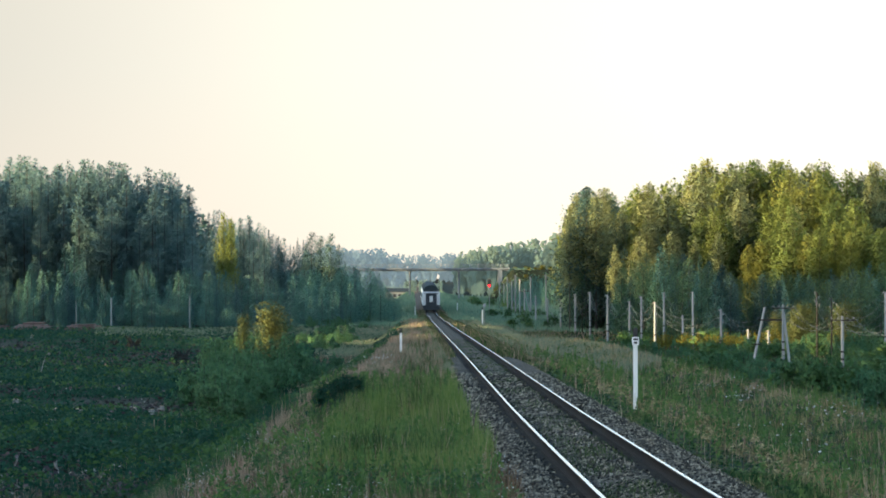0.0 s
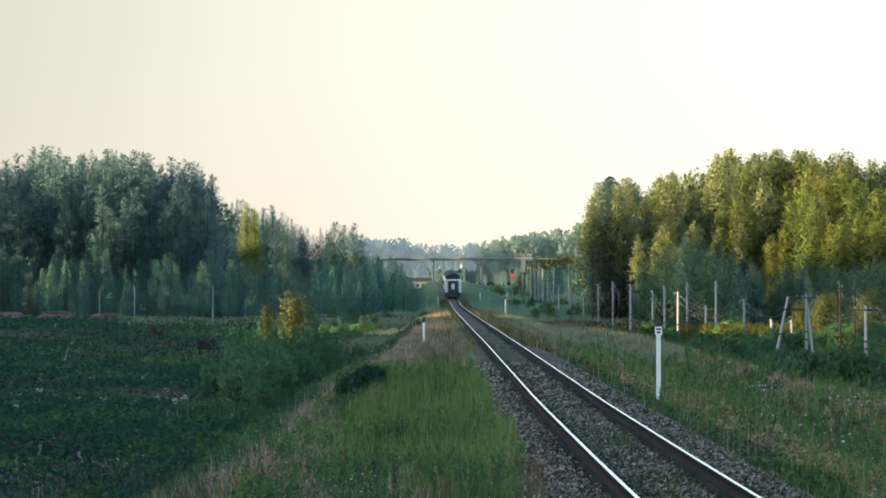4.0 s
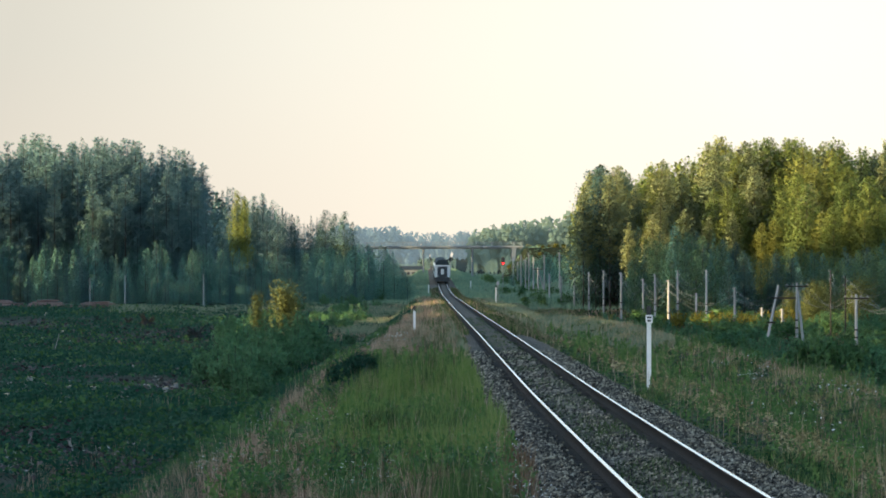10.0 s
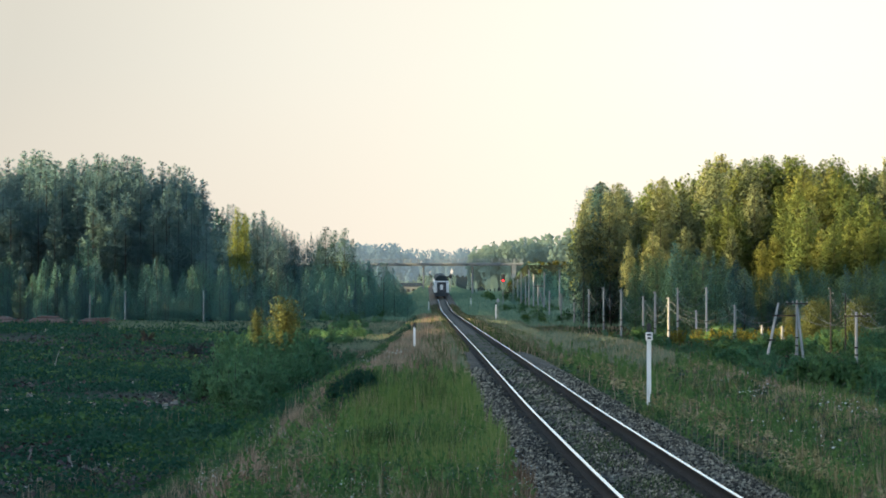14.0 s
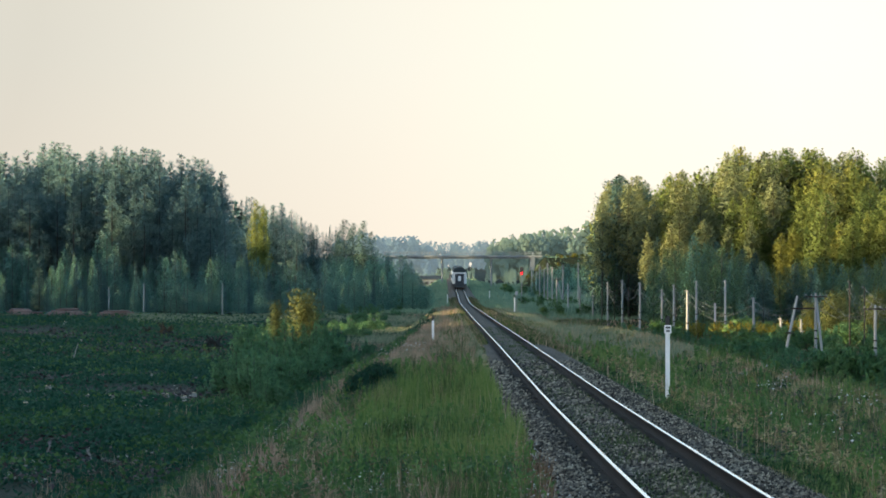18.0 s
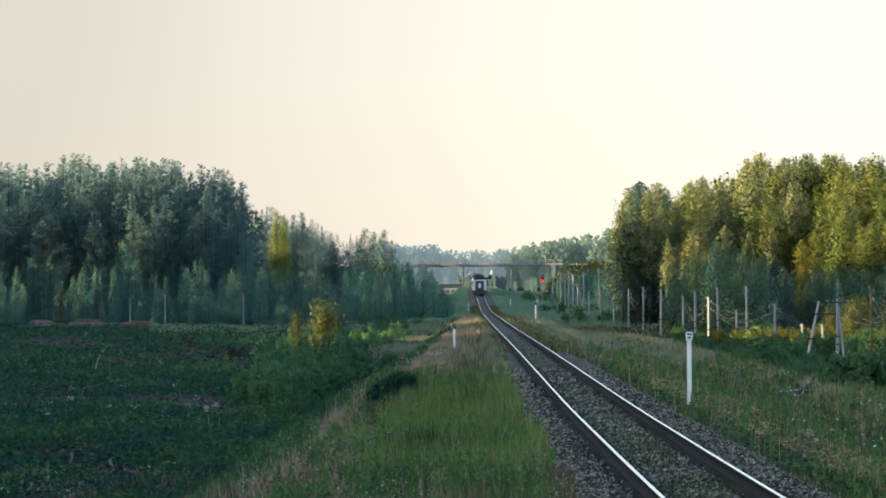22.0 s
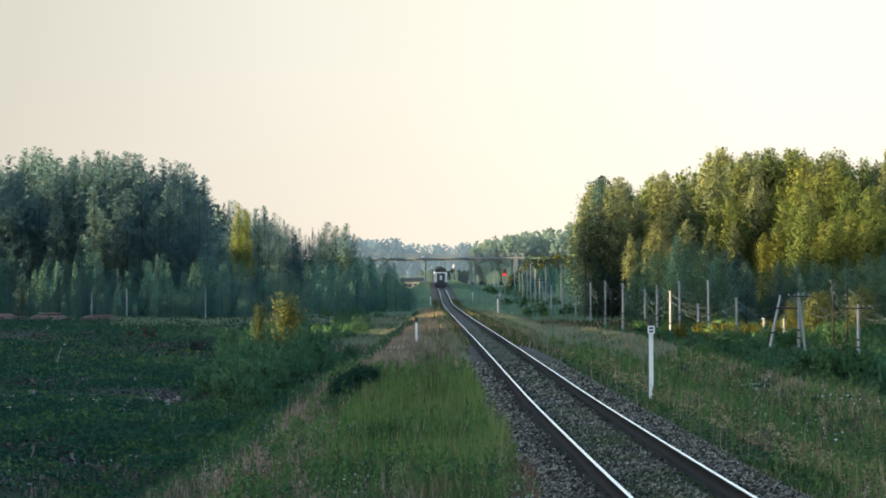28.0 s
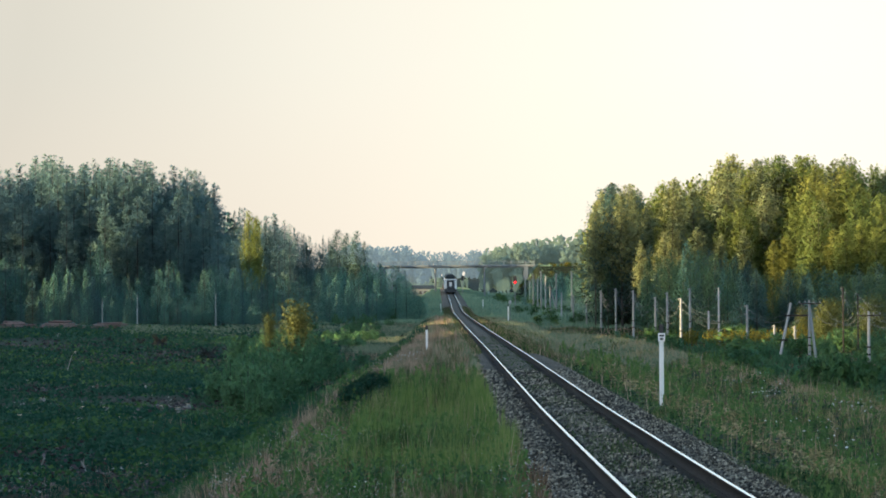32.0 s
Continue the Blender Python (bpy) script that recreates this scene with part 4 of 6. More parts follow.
# ---- telegraph lines ----
def utility_pole(px, top, d, arms, strut=0, slim=False):
    x = (px - 784) / 4950 * d
    g = float(ground(x, d)) - 0.3
    h = EYE + (465 - top) / 4950 * d - g
    root = thing("utility_pole", "grey weathered wooden telegraph pole beside the line", "utility pole", pose(x, d, g), "telegraph poles")
    bm = bmesh.new()
    rod(bm, (0, 0, 0), (0, 0, h), 0.09 if slim else 0.15, 0.065 if slim else 0.11, 10)
    part("pole", bm, M_DARKWOOD if slim else M_POLE, root)
    if d < 400 and not slim:
        for z in (0.30, 0.42):
            bm = bmesh.new()
            rod(bm, (0, 0, h * z), (0, 0, h * z + 0.14), 0.165, 0.16, 10)
            part("clamp", bm, M_DARKWOOD, root, "dark wire binding on the pole")
    if strut:
        bm = bmesh.new()
        rod(bm, (strut, 0.3, 0), (0.05, 0.1, h * 0.9), 0.14, 0.11, 10)
        part("strut", bm, M_POLE, root)
    tops = []
    for k in range(arms):
        z = h - 0.35 - 0.75 * k
        arm = new("crossarm")
        arm.parent = root
        bm = bmesh.new()
        box(bm, 0, -0.14, z, 2.1, 0.09, 0.11, 0.01)
        part("beam", bm, M_DARKWOOD, arm)
        for sx in (-0.95, -0.4, 0.4, 0.95):
            bm = bmesh.new()
            rod(bm, (sx, -0.14, z + 0.05), (sx, -0.14, z + 0.2), 0.02, 0.02, 6)
            rod(bm, (sx, -0.14, z + 0.13), (sx, -0.14, z + 0.25), 0.05, 0.035, 8)
            part("insulator", bm, M_GLASSY, arm)
            tops.append(Vector((x + sx, d - 0.14, g + z + 0.27)))
    if not arms:
        for k, sx in enumerate((-0.22, 0.22, -0.22, 0.22)):
            z = h - 0.15 - 0.42 * k
            bm = bmesh.new()
            rod(bm, (0, 0, z), (sx, -0.05, z), 0.018, 0.018, 6)
            rod(bm, (sx, -0.05, z - 0.02), (sx, -0.05, z + 0.12), 0.05, 0.035, 8)
            part("insulator", bm, M_GLASSY, root)
            tops.append(Vector((x + sx, d - 0.05, g + z + 0.14)))
    return tops


def span(a, b, sag):
    """One hanging wire between two insulators."""
    n, s = 14, 5
    v, f = [], []
    for i in range(n + 1):
        t = i / n
        p = a.lerp(b, t) - Vector((0, 0, 4 * sag * t * (1 - t)))
        for j in range(s):
            q = 2 * math.pi * j / s
            v.append((p.x + 0.011 * math.cos(q), p.y, p.z + 0.011 * math.sin(q)))
    for i in range(n):
        for j in range(s):
            k = (j + 1) % s
            f.append((i * s + j, i * s + k, (i + 1) * s + k, (i + 1) * s + j))
    tagged(mesh_object("line_wire", v, np.array(f), M_WIRE), "thin sagging telegraph wire between poles", "wire", "telegraph wires")


def pole_line(spec, sag):
    last = None
    for px, top, d, arms, *strut in spec:
        tops = utility_pole(px, top, d, arms, *strut)
        if last:
            for i in range(min(4, len(last), len(tops))):
                span(last[i], tops[i], sag * (1 + 0.15 * (i % 2)))
        last = tops


pole_line([(1640, 520, 205, 1), (1523, 533, 238, 1), (1418, 512, 262, 1, 0.7), (1308, 520, 288, 0), (1191, 507, 312, 0), (1146, 505, 332, 0), (1107, 493, 352, 0), (1076, 489, 372, 0), (1050, 492, 398, 0), (1024, 501, 425, 0), (1001, 500, 455, 0), (980, 495, 490, 0), (960, 484, 530, 1, 1.6), (944, 458, 575, 0), (930, 462, 620, 0), (916, 468, 660, 0)], 1.5)
pole_line([(1600, 490, 262, 0), (1504, 500, 285, 0, 0, True), (1478, 490, 300, 0, 0, True)], 1.6)
pole_line([(1258, 489, 335, 0), (1207, 490, 340, 0), (1167, 497, 344, 0)], 1.6)

for px, top, d in ((1240, 530, 345), (1356, 556, 318), (1392, 558, 312)):
    utility_pole(px, top, d, 0)


def leaning_pole(px, d, h, lean):
    x = (px - 784) / 4950 * d
    root = thing("utility_pole", "leaning grey wooden pole with a stub bolted on", "utility pole", pose(x, d, float(ground(x, d)) - 0.3), "telegraph poles")
    bm = bmesh.new()
    rod(bm, (0, 0, 0), (lean, 0, h), 0.15, 0.11, 10)
    part("pole", bm, M_POLE, root)
    bm = bmesh.new()
    box(bm, lean * 0.42, -0.16, h * 0.42, 0.75, 0.12, 0.14, 0.01)
    part("clamp", bm, M_DARKWOOD, root)
    bm = bmesh.new()
    box(bm, lean + 0.5, -0.1, h - 1.2, 2.2, 0.12, 0.16, 0.01)
    part("crossarm", bm, M_DARKWOOD, root)


leaning_pole(1362, 262, 6.0, 1.25)
for px, top, d in ((938, 470, 600), (952, 466, 560), (924, 474, 640), (971, 462, 545), (998, 458, 540)):
    utility_pole(px, top, d, 0)


# ---- bushes ----
def make_bush(seed, height, mat, label, cards=1100, spread=0.55, size=0.27, name="bush", core=0.075, puff=0.085):
    r = np.random.default_rng(seed)
    root = thing(name, label, "bush")
    cs, ss, ns, limbs = [], [], [], []
    for i in range(34):
        h = r.random() ** 0.8
        rad = height * spread * (0.25 + 0.75 * math.sqrt(max(0.0, 1 - h * h))) * r.uniform(0.2, 1.0)
        a = r.uniform(0, 2 * math.pi)
        c = Vector((rad * math.cos(a), rad * math.sin(a), h * height * 0.92))
        limbs.append((Vector((0.15 * rad * math.cos(a), 0.15 * rad * math.sin(a), 0)), c, 0.02))
        n = cards // 34
        q = r.normal(size=(n, 3)) * height * puff
        cs.append(q + np.array(c))
        ns.append(np.array((c.x, c.y, 0.4 * height)) / height + 0.9 * q / (height * puff) + r.normal(0, 0.3, (n, 3)))
        ss.append(size * r.uniform(0.6, 1.4, n))
    bm = bmesh.new()
    for a, b, q in limbs[::3]:
        rod(bm, a, b, q, q * 0.4, 4)
    part("branch_frame", bm, M_BARK, root)
    v, f = leaf_cards(np.concatenate(cs), np.concatenate(ss), seed + 1, 0, 0.2, True)
    nn = np.concatenate(ns)
    nn = np.repeat(nn / np.linalg.norm(nn, axis=1)[:, None], 3, axis=0)
    mid = np.array([q[1] for q in limbs])
    mid = mid * (0.9, 0.9, 0.93)
    lv, lf, ln = lumps(mid, height * core * r.uniform(0.6, 1.3, len(mid)), r, 0.95, 1.0, 0.2, 0.45)
    v, f, nn = np.concatenate((v, lv)), np.concatenate((f, lf + len(v))), np.concatenate((nn, ln))
    v[:, 2] = np.maximum(v[:, 2], 0.02)
    mesh_object("foliage", v, f, mat, root, normals=nn)
    return root


def make_sapling(seed, height, mat, label, stems=15, cards=2200, size=0.17, name="thicket_bush"):
    """Upright shoots from one root, leafy along their length."""
    r = np.random.default_rng(seed)
    root = thing(name, label, "bush")
    bm = bmesh.new()
    cs, ss, ns = [], [], []
    for i in range(stems):
        a, q = r.uniform(0, 2 * math.pi), r.random() ** 0.6
        tall = height * (1.0 - 0.45 * q) * r.uniform(0.75, 1.0)
        foot, tip = np.array((0.16 * q * math.cos(a), 0.16 * q * math.sin(a), 0)) * height, np.array((0.40 * q * math.cos(a), 0.40 * q * math.sin(a), 0)) * height + (0, 0, tall)
        rod(bm, foot, tip * (1, 1, 0.95), 0.02, 0.006, 4)
        n = cards // stems
        t = r.random(n) ** 0.8
        p = foot + (tip - foot) * t[:, None]
        off = r.normal(size=(n, 3)) * height * (0.085 * (1.15 - t))[:, None]
        cs.append(p + off)
        ns.append(off / (height * 0.085) + np.array((math.cos(a) * q, math.sin(a) * q, 0.5)) + r.normal(0, 0.25, (n, 3)))
        ss.append(size * r.uniform(0.55, 1.35, n) * (1.1 - 0.45 * t))
    part("branch_frame", bm, M_BARK, root)
    c = np.concatenate(cs)
    c[:, 2] = np.maximum(c[:, 2], 0.04)
    v, f = leaf_cards(c, np.concatenate(ss), seed + 1, -0.5, 0.1, True)
    nn = np.concatenate(ns)
    mesh_object("foliage", v, f, mat, root, normals=np.repeat(nn / np.linalg.norm(nn, axis=1)[:, None], 3, axis=0))
    return root


BUSHES = [make_bush(300 + i, 2.5, M_BUSHLEAF, "dense green willow bush", 900, 0.55, 0.2) for i in range(4)]
DARKBUSH = [make_bush(320 + i, 2.5, M_WEED, "dark green bush in the shade of the bank", 1300, 0.55, 0.14) for i in range(3)]
SAPLINGS = [make_sapling(360 + i, 2.5, M_THICKET, "feathery green willow thicket at the foot of the bank") for i in range(4)]
YELLOWBUSH = [make_sapling(340 + i, 2.5, M_YELLOW, "spiky bush, yellow from blossom and painted evening sun", 15, 1900, 0.15, "yellow_bush") for i in range(2)]
TALLYELLOW = [make_bush(350 + i, 5.5, M_LITLEAF, "tall bush with leaves painted yellow for the evening sun", 6400, 0.17, 0.16, "yellow_bush", 0.03, 0.10) for i in range(2)]
bush_used = set()


def bush(models, x, y, height, group, r, wide=1.0, base=2.5):
    i = int(r.integers(len(models)))
    m = pose(x, y, float(ground(x, y)) - 0.12, 0, 0, float(r.uniform(0, 360)))
    if models[i].name in bush_used:
        ob = copy_thing(models[i], m)
    else:
        bush_used.add(models[i].name)
        ob = models[i]
        ob.matrix_basis = m
    k = height / base
    ob.scale = (k * wide, k * wide, k)
    ob["group"] = group
    return ob


rb = np.random.default_rng(17)
for i in range(140):      # thicket between the telegraph poles and the bank
    d = rb.uniform(150, 350)
    px = rb.uniform(1060, 1680)
    x = (px - 784) / 4950 * d
    if x - float(track(d)[0]) < 18 - 4 * (d > 225):
        continue
    bush(SAPLINGS if rb.random() < 0.55 else BUSHES, x, d, rb.uniform(1.3, 3.0), "thicket under the telegraph poles", rb, rb.uniform(1.3, 2.0))
for px, d, h in ((1285, 322, 3.2), (1300, 318, 3.4), (1320, 322, 3.4), (1345, 318, 3.3), (1362, 324, 3.3), (1380, 318, 3.5), (1402, 322, 3.7), (1408, 326, 4.4), (1440, 320, 4.6), (1452, 318, 5.6), (1460, 324, 5.4), (1535, 300, 6.2), (1524, 304, 5.6), (1210, 332, 3.2), (1195, 336, 3.0), (1140, 345, 2.0), (1092, 350, 1.8), (1245, 328, 3.1), (1270, 326, 3.2)):
    bush(YELLOWBUSH if h < 4 else TALLYELLOW, (px - 784) / 4950 * d, d, h, "bushes with yellow leaves", rb, 1.0, 2.5 if h < 4 else 5.5)
for px, d, h in ((511, 205, 5.6),):
    bush(TALLYELLOW, (px - 784) / 4950 * d, d, h, "bushes with yellow leaves", rb, 0.85, 5.5)
bush(TALLYELLOW, (464 - 784) / 4950 * 207, 207, 4.7, "bushes with yellow leaves", rb, 0.45, 5.5)
for px, top, d in ((1300, 590, 230), (1330, 586, 232), (1360, 590, 222), (1390, 596, 212), (1430, 612, 166), (1455, 606, 165), (1480, 609, 163), (1505, 610, 165), (1530, 613, 163), (1550, 602, 160), (1568, 596, 165), (1592, 592, 165), (1250, 577, 262), (1278, 582, 250), (1222, 572, 280), (1192, 567, 290), (1410, 600, 190), (1345, 600, 205)):
    x = (px - 784) / 4950 * d
    bush(BUSHES if 1425 < px < 1540 else SAPLINGS, x, d, EYE - (top - 465) / 4950 * d - float(ground(x, d)) + 0.12, "willow bushes below the shelf", rb, rb.uniform(0.7, 0.95))
# green thicket that stands before the sunlit tops
for px, d, h in ((1425, 312, 2.6), (1450, 310, 3.0), (1468, 313, 3.2), (1490, 311, 3.0), (1515, 296, 3.4), (1535, 294, 3.8), (1556, 297, 3.9), (1575, 296, 4.2), (1500, 306, 3.0), (1405, 314, 2.2), (1600, 300, 4.2), (1548, 289, 3.4)):
    bush(SAPLINGS, (px - 784) / 4950 * d, d, h, "thicket under the telegraph poles", rb, rb.uniform(0.9, 1.2))
for px, d, h in ((440, 199, 3.6), (462, 200, 3.6), (480, 198, 3.8), (500, 199, 3.9), (520, 200, 3.9), (540, 198, 3.7), (560, 200, 3.3), (420, 192, 2.8), (450, 178, 3.2), (470, 166, 3.0), (430, 160, 2.8), (500, 172, 3.4), (525, 180, 3.3), (545, 186, 3.0), (580, 200, 2.1), (410, 150, 2.4), (445, 146, 2.6), (480, 152, 2.8), (600, 215, 1.7), (625, 230, 1.5), (590, 188, 2.3)):
    bush(SAPLINGS, (px - 784) / 4950 * d, d, h, "thicket at the foot of the bank", rb, rb.uniform(1.1, 1.5))
for i in range(60):      # thicket at the foot of the bank, on the clearing's side
    d = rb.uniform(125, 235)
    x = -8.6 - rb.random() ** 1.2 * max(0.5, 0.074 * d - 7.4)
    bush(SAPLINGS, x, d, rb.uniform(1.4, 3.6) * (1 if x < -10 else 0.7), "thicket at the foot of the bank", rb, rb.uniform(0.9, 1.3))
for i in range(26):
    d = rb.uniform(120, 215)
    x = (rb.uniform(330, 560) - 784) / 4950 * d
    if x < -8.8:
        bush(SAPLINGS, x, d, rb.uniform(0.6, 1.7), "saplings in the clearing", rb, rb.uniform(0.8, 1.2))
for i in range(44):
    d = rb.uniform(240, 400)
    x = -8.5 - rb.random() * (6 + 0.02 * d) + 1.5 * (d - 240) / 160
    bush(SAPLINGS, x, d, rb.uniform(1.0, 2.6), "bushes along the bank", rb, rb.uniform(1.0, 1.5))
for px, d, h in ((566, 68, 0.5), (582, 70, 0.75), (600, 73, 1.0), (615, 76, 1.1), (630, 79, 1.15), (645, 83, 1.15), (657, 87, 1.0), (666, 91, 0.8), (622, 84, 1.0), (640, 90, 1.0)):
    bush(DARKBUSH, (px - 784) / 4950 * d, d, h, "dark bushes on the bank's edge", rb, 0.9)
for i in range(110):      # scrub on the road's bank and round the bridge
    side = 1 if rb.random() < 0.6 else -1
    x = 19 + 26 * rb.random() if side > 0 else -19 - 16 * rb.random()
    # mostly yellow bushes, their colour replacing sunlight on tan scrub
    bush(BUSHES if rb.random() < 0.3 else YELLOWBUSH, x, rb.uniform(736, 764), rb.uniform(0.8, 1.9), "scrub on the road bank", rb, rb.uniform(1.1, 1.8))
for i in range(60):
    d = rb.uniform(400, 740)
    side = 1 if rb.random() < 0.6 else -1
    x = float(track(d)[0]) + (11 + 10 * rb.random() if side > 0 else -10 - 9 * rb.random())
    bush(BUSHES, x, d, rb.uniform(1.0, 2.4), "scrub along the line", rb, rb.uniform(1.0, 1.6))
for ob in BUSHES + DARKBUSH + SAPLINGS + YELLOWBUSH + TALLYELLOW:
    if ob.name not in bush_used:
        for c in list(ob.children) + [ob]:
            bpy.data.objects.remove(c)


# ---- grass and weeds ----
def patchy(x, y, size, seed=0.0):
    """0 to 1, slowly changing over the land."""
    return 0.5 + 0.25 * (np.sin(x / size + 2.1 * np.sin(y / (size * 2.3) + seed)) + np.sin(y / (size * 2.7) + 1.7 * np.sin(x / size * 0.8 + seed * 2)))


def blades(name, x, y, h, seed, mat, label, width=1.15, lean=0.35, lift=0.0):
    """Bent tapering blades rooted at the given places; width in units that keep far blades as fine as near ones look."""
    r = np.random.default_rng(seed)
    n = len(x)
    z = ground(x, y) + lift
    xc, zr = track(y)
    z = np.where(np.abs(x - xc) < 2.6, np.maximum(z, zr + np.interp(np.abs(x - xc), bu, bh)), z)
    x, y, h, z = (q[h > 0.015] for q in (x, y, h, z))
    n = len(x)
    w = np.maximum(0.006, width * y / 4950 * r.uniform(0.6, 1.3, n)) * 0.5
    a, t = r.uniform(0, 2 * np.pi, n), r.uniform(0, np.pi, n) * 0 + r.normal(0, 0.5, n)
    bx, by = np.cos(a) * h * lean * r.random(n), np.sin(a) * h * lean * r.random(n)
    sx, sy = np.cos(t) * w, np.sin(t) * w
    base = np.stack((x, y, z - 0.05), -1)
    side = np.stack((sx, sy, 0 * sx), -1)
    mid = base + np.stack((bx * 0.35, by * 0.35, h * 0.55), -1)
    tip = base + np.stack((bx, by, h), -1)
    near = y < 62
    far = ~near
    v = np.stack((base - side, base + side, mid + side * 0.8, mid - side * 0.8, tip), 1)[near].reshape(-1, 3)
    k = np.arange(near.sum())[:, None] * 5
    f = np.concatenate((k + [0, 1, 2], k + [0, 2, 3], k + [3, 2, 4]), 1).reshape(-1, 3)
    w3 = np.stack((base - side, base + side, tip), 1)[far].reshape(-1, 3)
    f = np.concatenate((f, len(v) + np.arange(far.sum() * 3).reshape(-1, 3)))
    v = np.concatenate((v, w3))
    return tagged(mesh_object(name, v, f, mat), label, "grass", kind="stuff")


def field(x, y, lx, ly, seed):
    """A smooth uneven field over the land, spread evenly over 0 to 1."""
    r = np.random.default_rng(seed)
    v = np.zeros(len(x))
    for i in range(9):
        a, k, ph = r.uniform(0, np.pi), r.uniform(0.5, 1.9), r.uniform(0, 2 * np.pi)
        v += np.cos(k * (np.cos(a) * x / lx + np.sin(a) * y / ly) * 2.0 + ph) / k ** 0.4
    rank = np.empty(len(x))
    rank[np.argsort(v)] = (np.arange(len(x)) + 0.5) / len(x)
    return rank


def tufted(n, y0, y1, u0, u1, seed, power=1.6, per=13, spread=0.10):
    """Places in tufts along the line, with each tuft's own number and chance."""
    cx, cy, r = scatter(n // per, y0, y1, u0, u1, seed, power)
    k = r.integers(0, len(cx), n)
    wide = spread * r.uniform(0.5, 1.6, len(cx))[k] * np.maximum(1, cy[k] / 90)
    chance = field(cx, cy, 0.55, 3.2, seed + 7) + 0.45 * r.random(len(cx))
    chance = (np.argsort(np.argsort(chance)) + 0.5) / len(cx)
    vigour = (0.35 + 0.95 * field(cx, cy, 0.4, 2.2, seed + 9)) * r.uniform(0.75, 1.2, len(cx))
    return cx[k] + r.normal(0, 1, n) * wide, cy[k] + r.normal(0, 1, n) * wide * 1.3, r, chance[k], vigour[k]


def scatter(n, y0, y1, u0, u1, seed, power=1.6):
    """Places along the line, the nearer the denser."""
    r = np.random.default_rng(seed)
    y = (y0 ** (1 - power) + (y1 ** (1 - power) - y0 ** (1 - power)) * r.random(n)) ** (1 / (1 - power))
    x = np.interp(y, YS, XC) + u0 + (u1 - u0) * r.random(n)
    keep = np.abs(x / y) < 0.185
    return x[keep], y[keep], r


x, y, r, chance, vigour = tufted(190000, 30, 420, -7.6, -1.25, 501)
u = x - np.interp(y, YS, XC)
p = patchy(x, y, 2.6, 0.4)
rim = np.interp(y, [35, 140], [-1.9, -1.2])
brow = bank_edge(y)
edge = np.clip((rim - u) / 0.9, 0.12, 1) * (u < rim) * np.clip(1.0 - 0.55 * (brow + 0.9 - u), 0.35, 1) * (u > brow - 0.7)
n = len(x)
across = np.clip((u - brow) / (rim - brow), 0, 1)
tall = (0.28 + 0.42 * patchy(x, y, 1.3, 2.0)) * vigour * edge * r.uniform(0.5, 1.25, n)
near, far = np.clip((50 - y) / 7, 0, 1), np.clip((y - 92) / 26, 0, 1)
clumps = patchy(x, y * 0.6, 0.75, 7.0)
lush = np.clip((across - 0.22) * 2.2, 0, 1) * (1 - 0.75 * near) * np.clip(1.7 * p - 0.25, 0, 1)
lush = lush * (1 - 0.55 * far) + 0.05
straw = 0.10 + 0.42 * far * np.clip(2.6 * np.abs(across - 0.62) + 0.15, 0, 1) + 0.40 * near * np.clip(2.2 * patchy(x, y, 1.1, 1.3) - 0.7, 0, 1) + 0.5 * np.clip(1 - across / 0.22, 0, 1) * np.clip(2 * clumps - 0.5, 0, 1)
rust = 1.1 * np.exp(-((y - 47.0) / 4.5) ** 2) * np.clip(2.6 * clumps - 0.7, 0, 1) * np.clip((across - 0.25) * 4, 0, 1)
deep = 0.75 * (1 - far) + 0.12
odds = np.stack((lush, straw, rust, deep))
zone = (np.clip(chance + r.normal(0, 0.10, n), 0.001, 0.999) * odds.sum(0) > np.cumsum(odds, 0)).sum(0)
for k, (name, stuff_mat, text, gain) in enumerate((("green_grass", M_GRASS, "tall bright green grass on the bank beside the track", 1.05), ("dry_grass", M_DRY, "dry pinkish seed grass on the bank beside the track", 1.05), ("rusty_grass", M_BROWNWEED, "rusty brown seeding grass on the bank", 0.95), ("dark_grass", M_DEEPGRASS, "darker green weeds and grass on the bank", 0.9))):
    blades(name, x[zone == k], y[zone == k], tall[zone == k] * gain, 1 + 30 * k, stuff_mat, text)
cx, cy, r = scatter(36000, 34, 190, -6.6, -1.7, 722, 1.45)
keep = cx - np.interp(cy, YS, XC) > bank_edge(cy) - 0.2
cx, cy = cx[keep], cy[keep]
c = np.stack((cx, cy, ground(cx, cy) + r.uniform(0.02, 0.22, len(cx))), -1)
v, f = leaf_cards(c, (0.05 + 0.08 * r.random(len(cx))) * np.maximum(1, cy / 70), 723, 0.3, 0.1, True)
tagged(mesh_object("ground_cover", v, f, M_DEEPGRASS), "low dark leaves under the grass of the bank", "grass", kind="stuff")
x, y, r = scatter(52000, 38, 230, -8.0, -3.0, 510, 1.35)
u = x - np.interp(y, YS, XC)
brow = bank_edge(y)
keep = (np.abs(u - brow - 0.35) < 0.85) & (patchy(x, y, 1.4, 8.0) + r.normal(0, 0.15, len(x)) > 0.30)
x, y = x[keep], y[keep]
blades("dry_grass", x, y, r.uniform(0.25, 0.62, len(x)), 511, M_DRY, "dry seed grass along the brow of the bank", 1.1)
x, y, r, chance, vigour = tufted(220000, 30, 420, 1.6, 17.0, 502, 1.5, 13, 0.13)
u = x - np.interp(y, YS, XC)
p = patchy(x, y, 3.4, 1.9)
path = np.exp(-((u - 8.6 - 1.0 * np.sin(y / 40.0)) / 0.7) ** 2)
n = len(x)
lip = shelf_lip(y)
ditch = np.exp(-((u - lip - 1.5) / 1.0) ** 2)
verge = np.clip(1 - np.abs(u - 2.6) / 0.8, 0, 1)
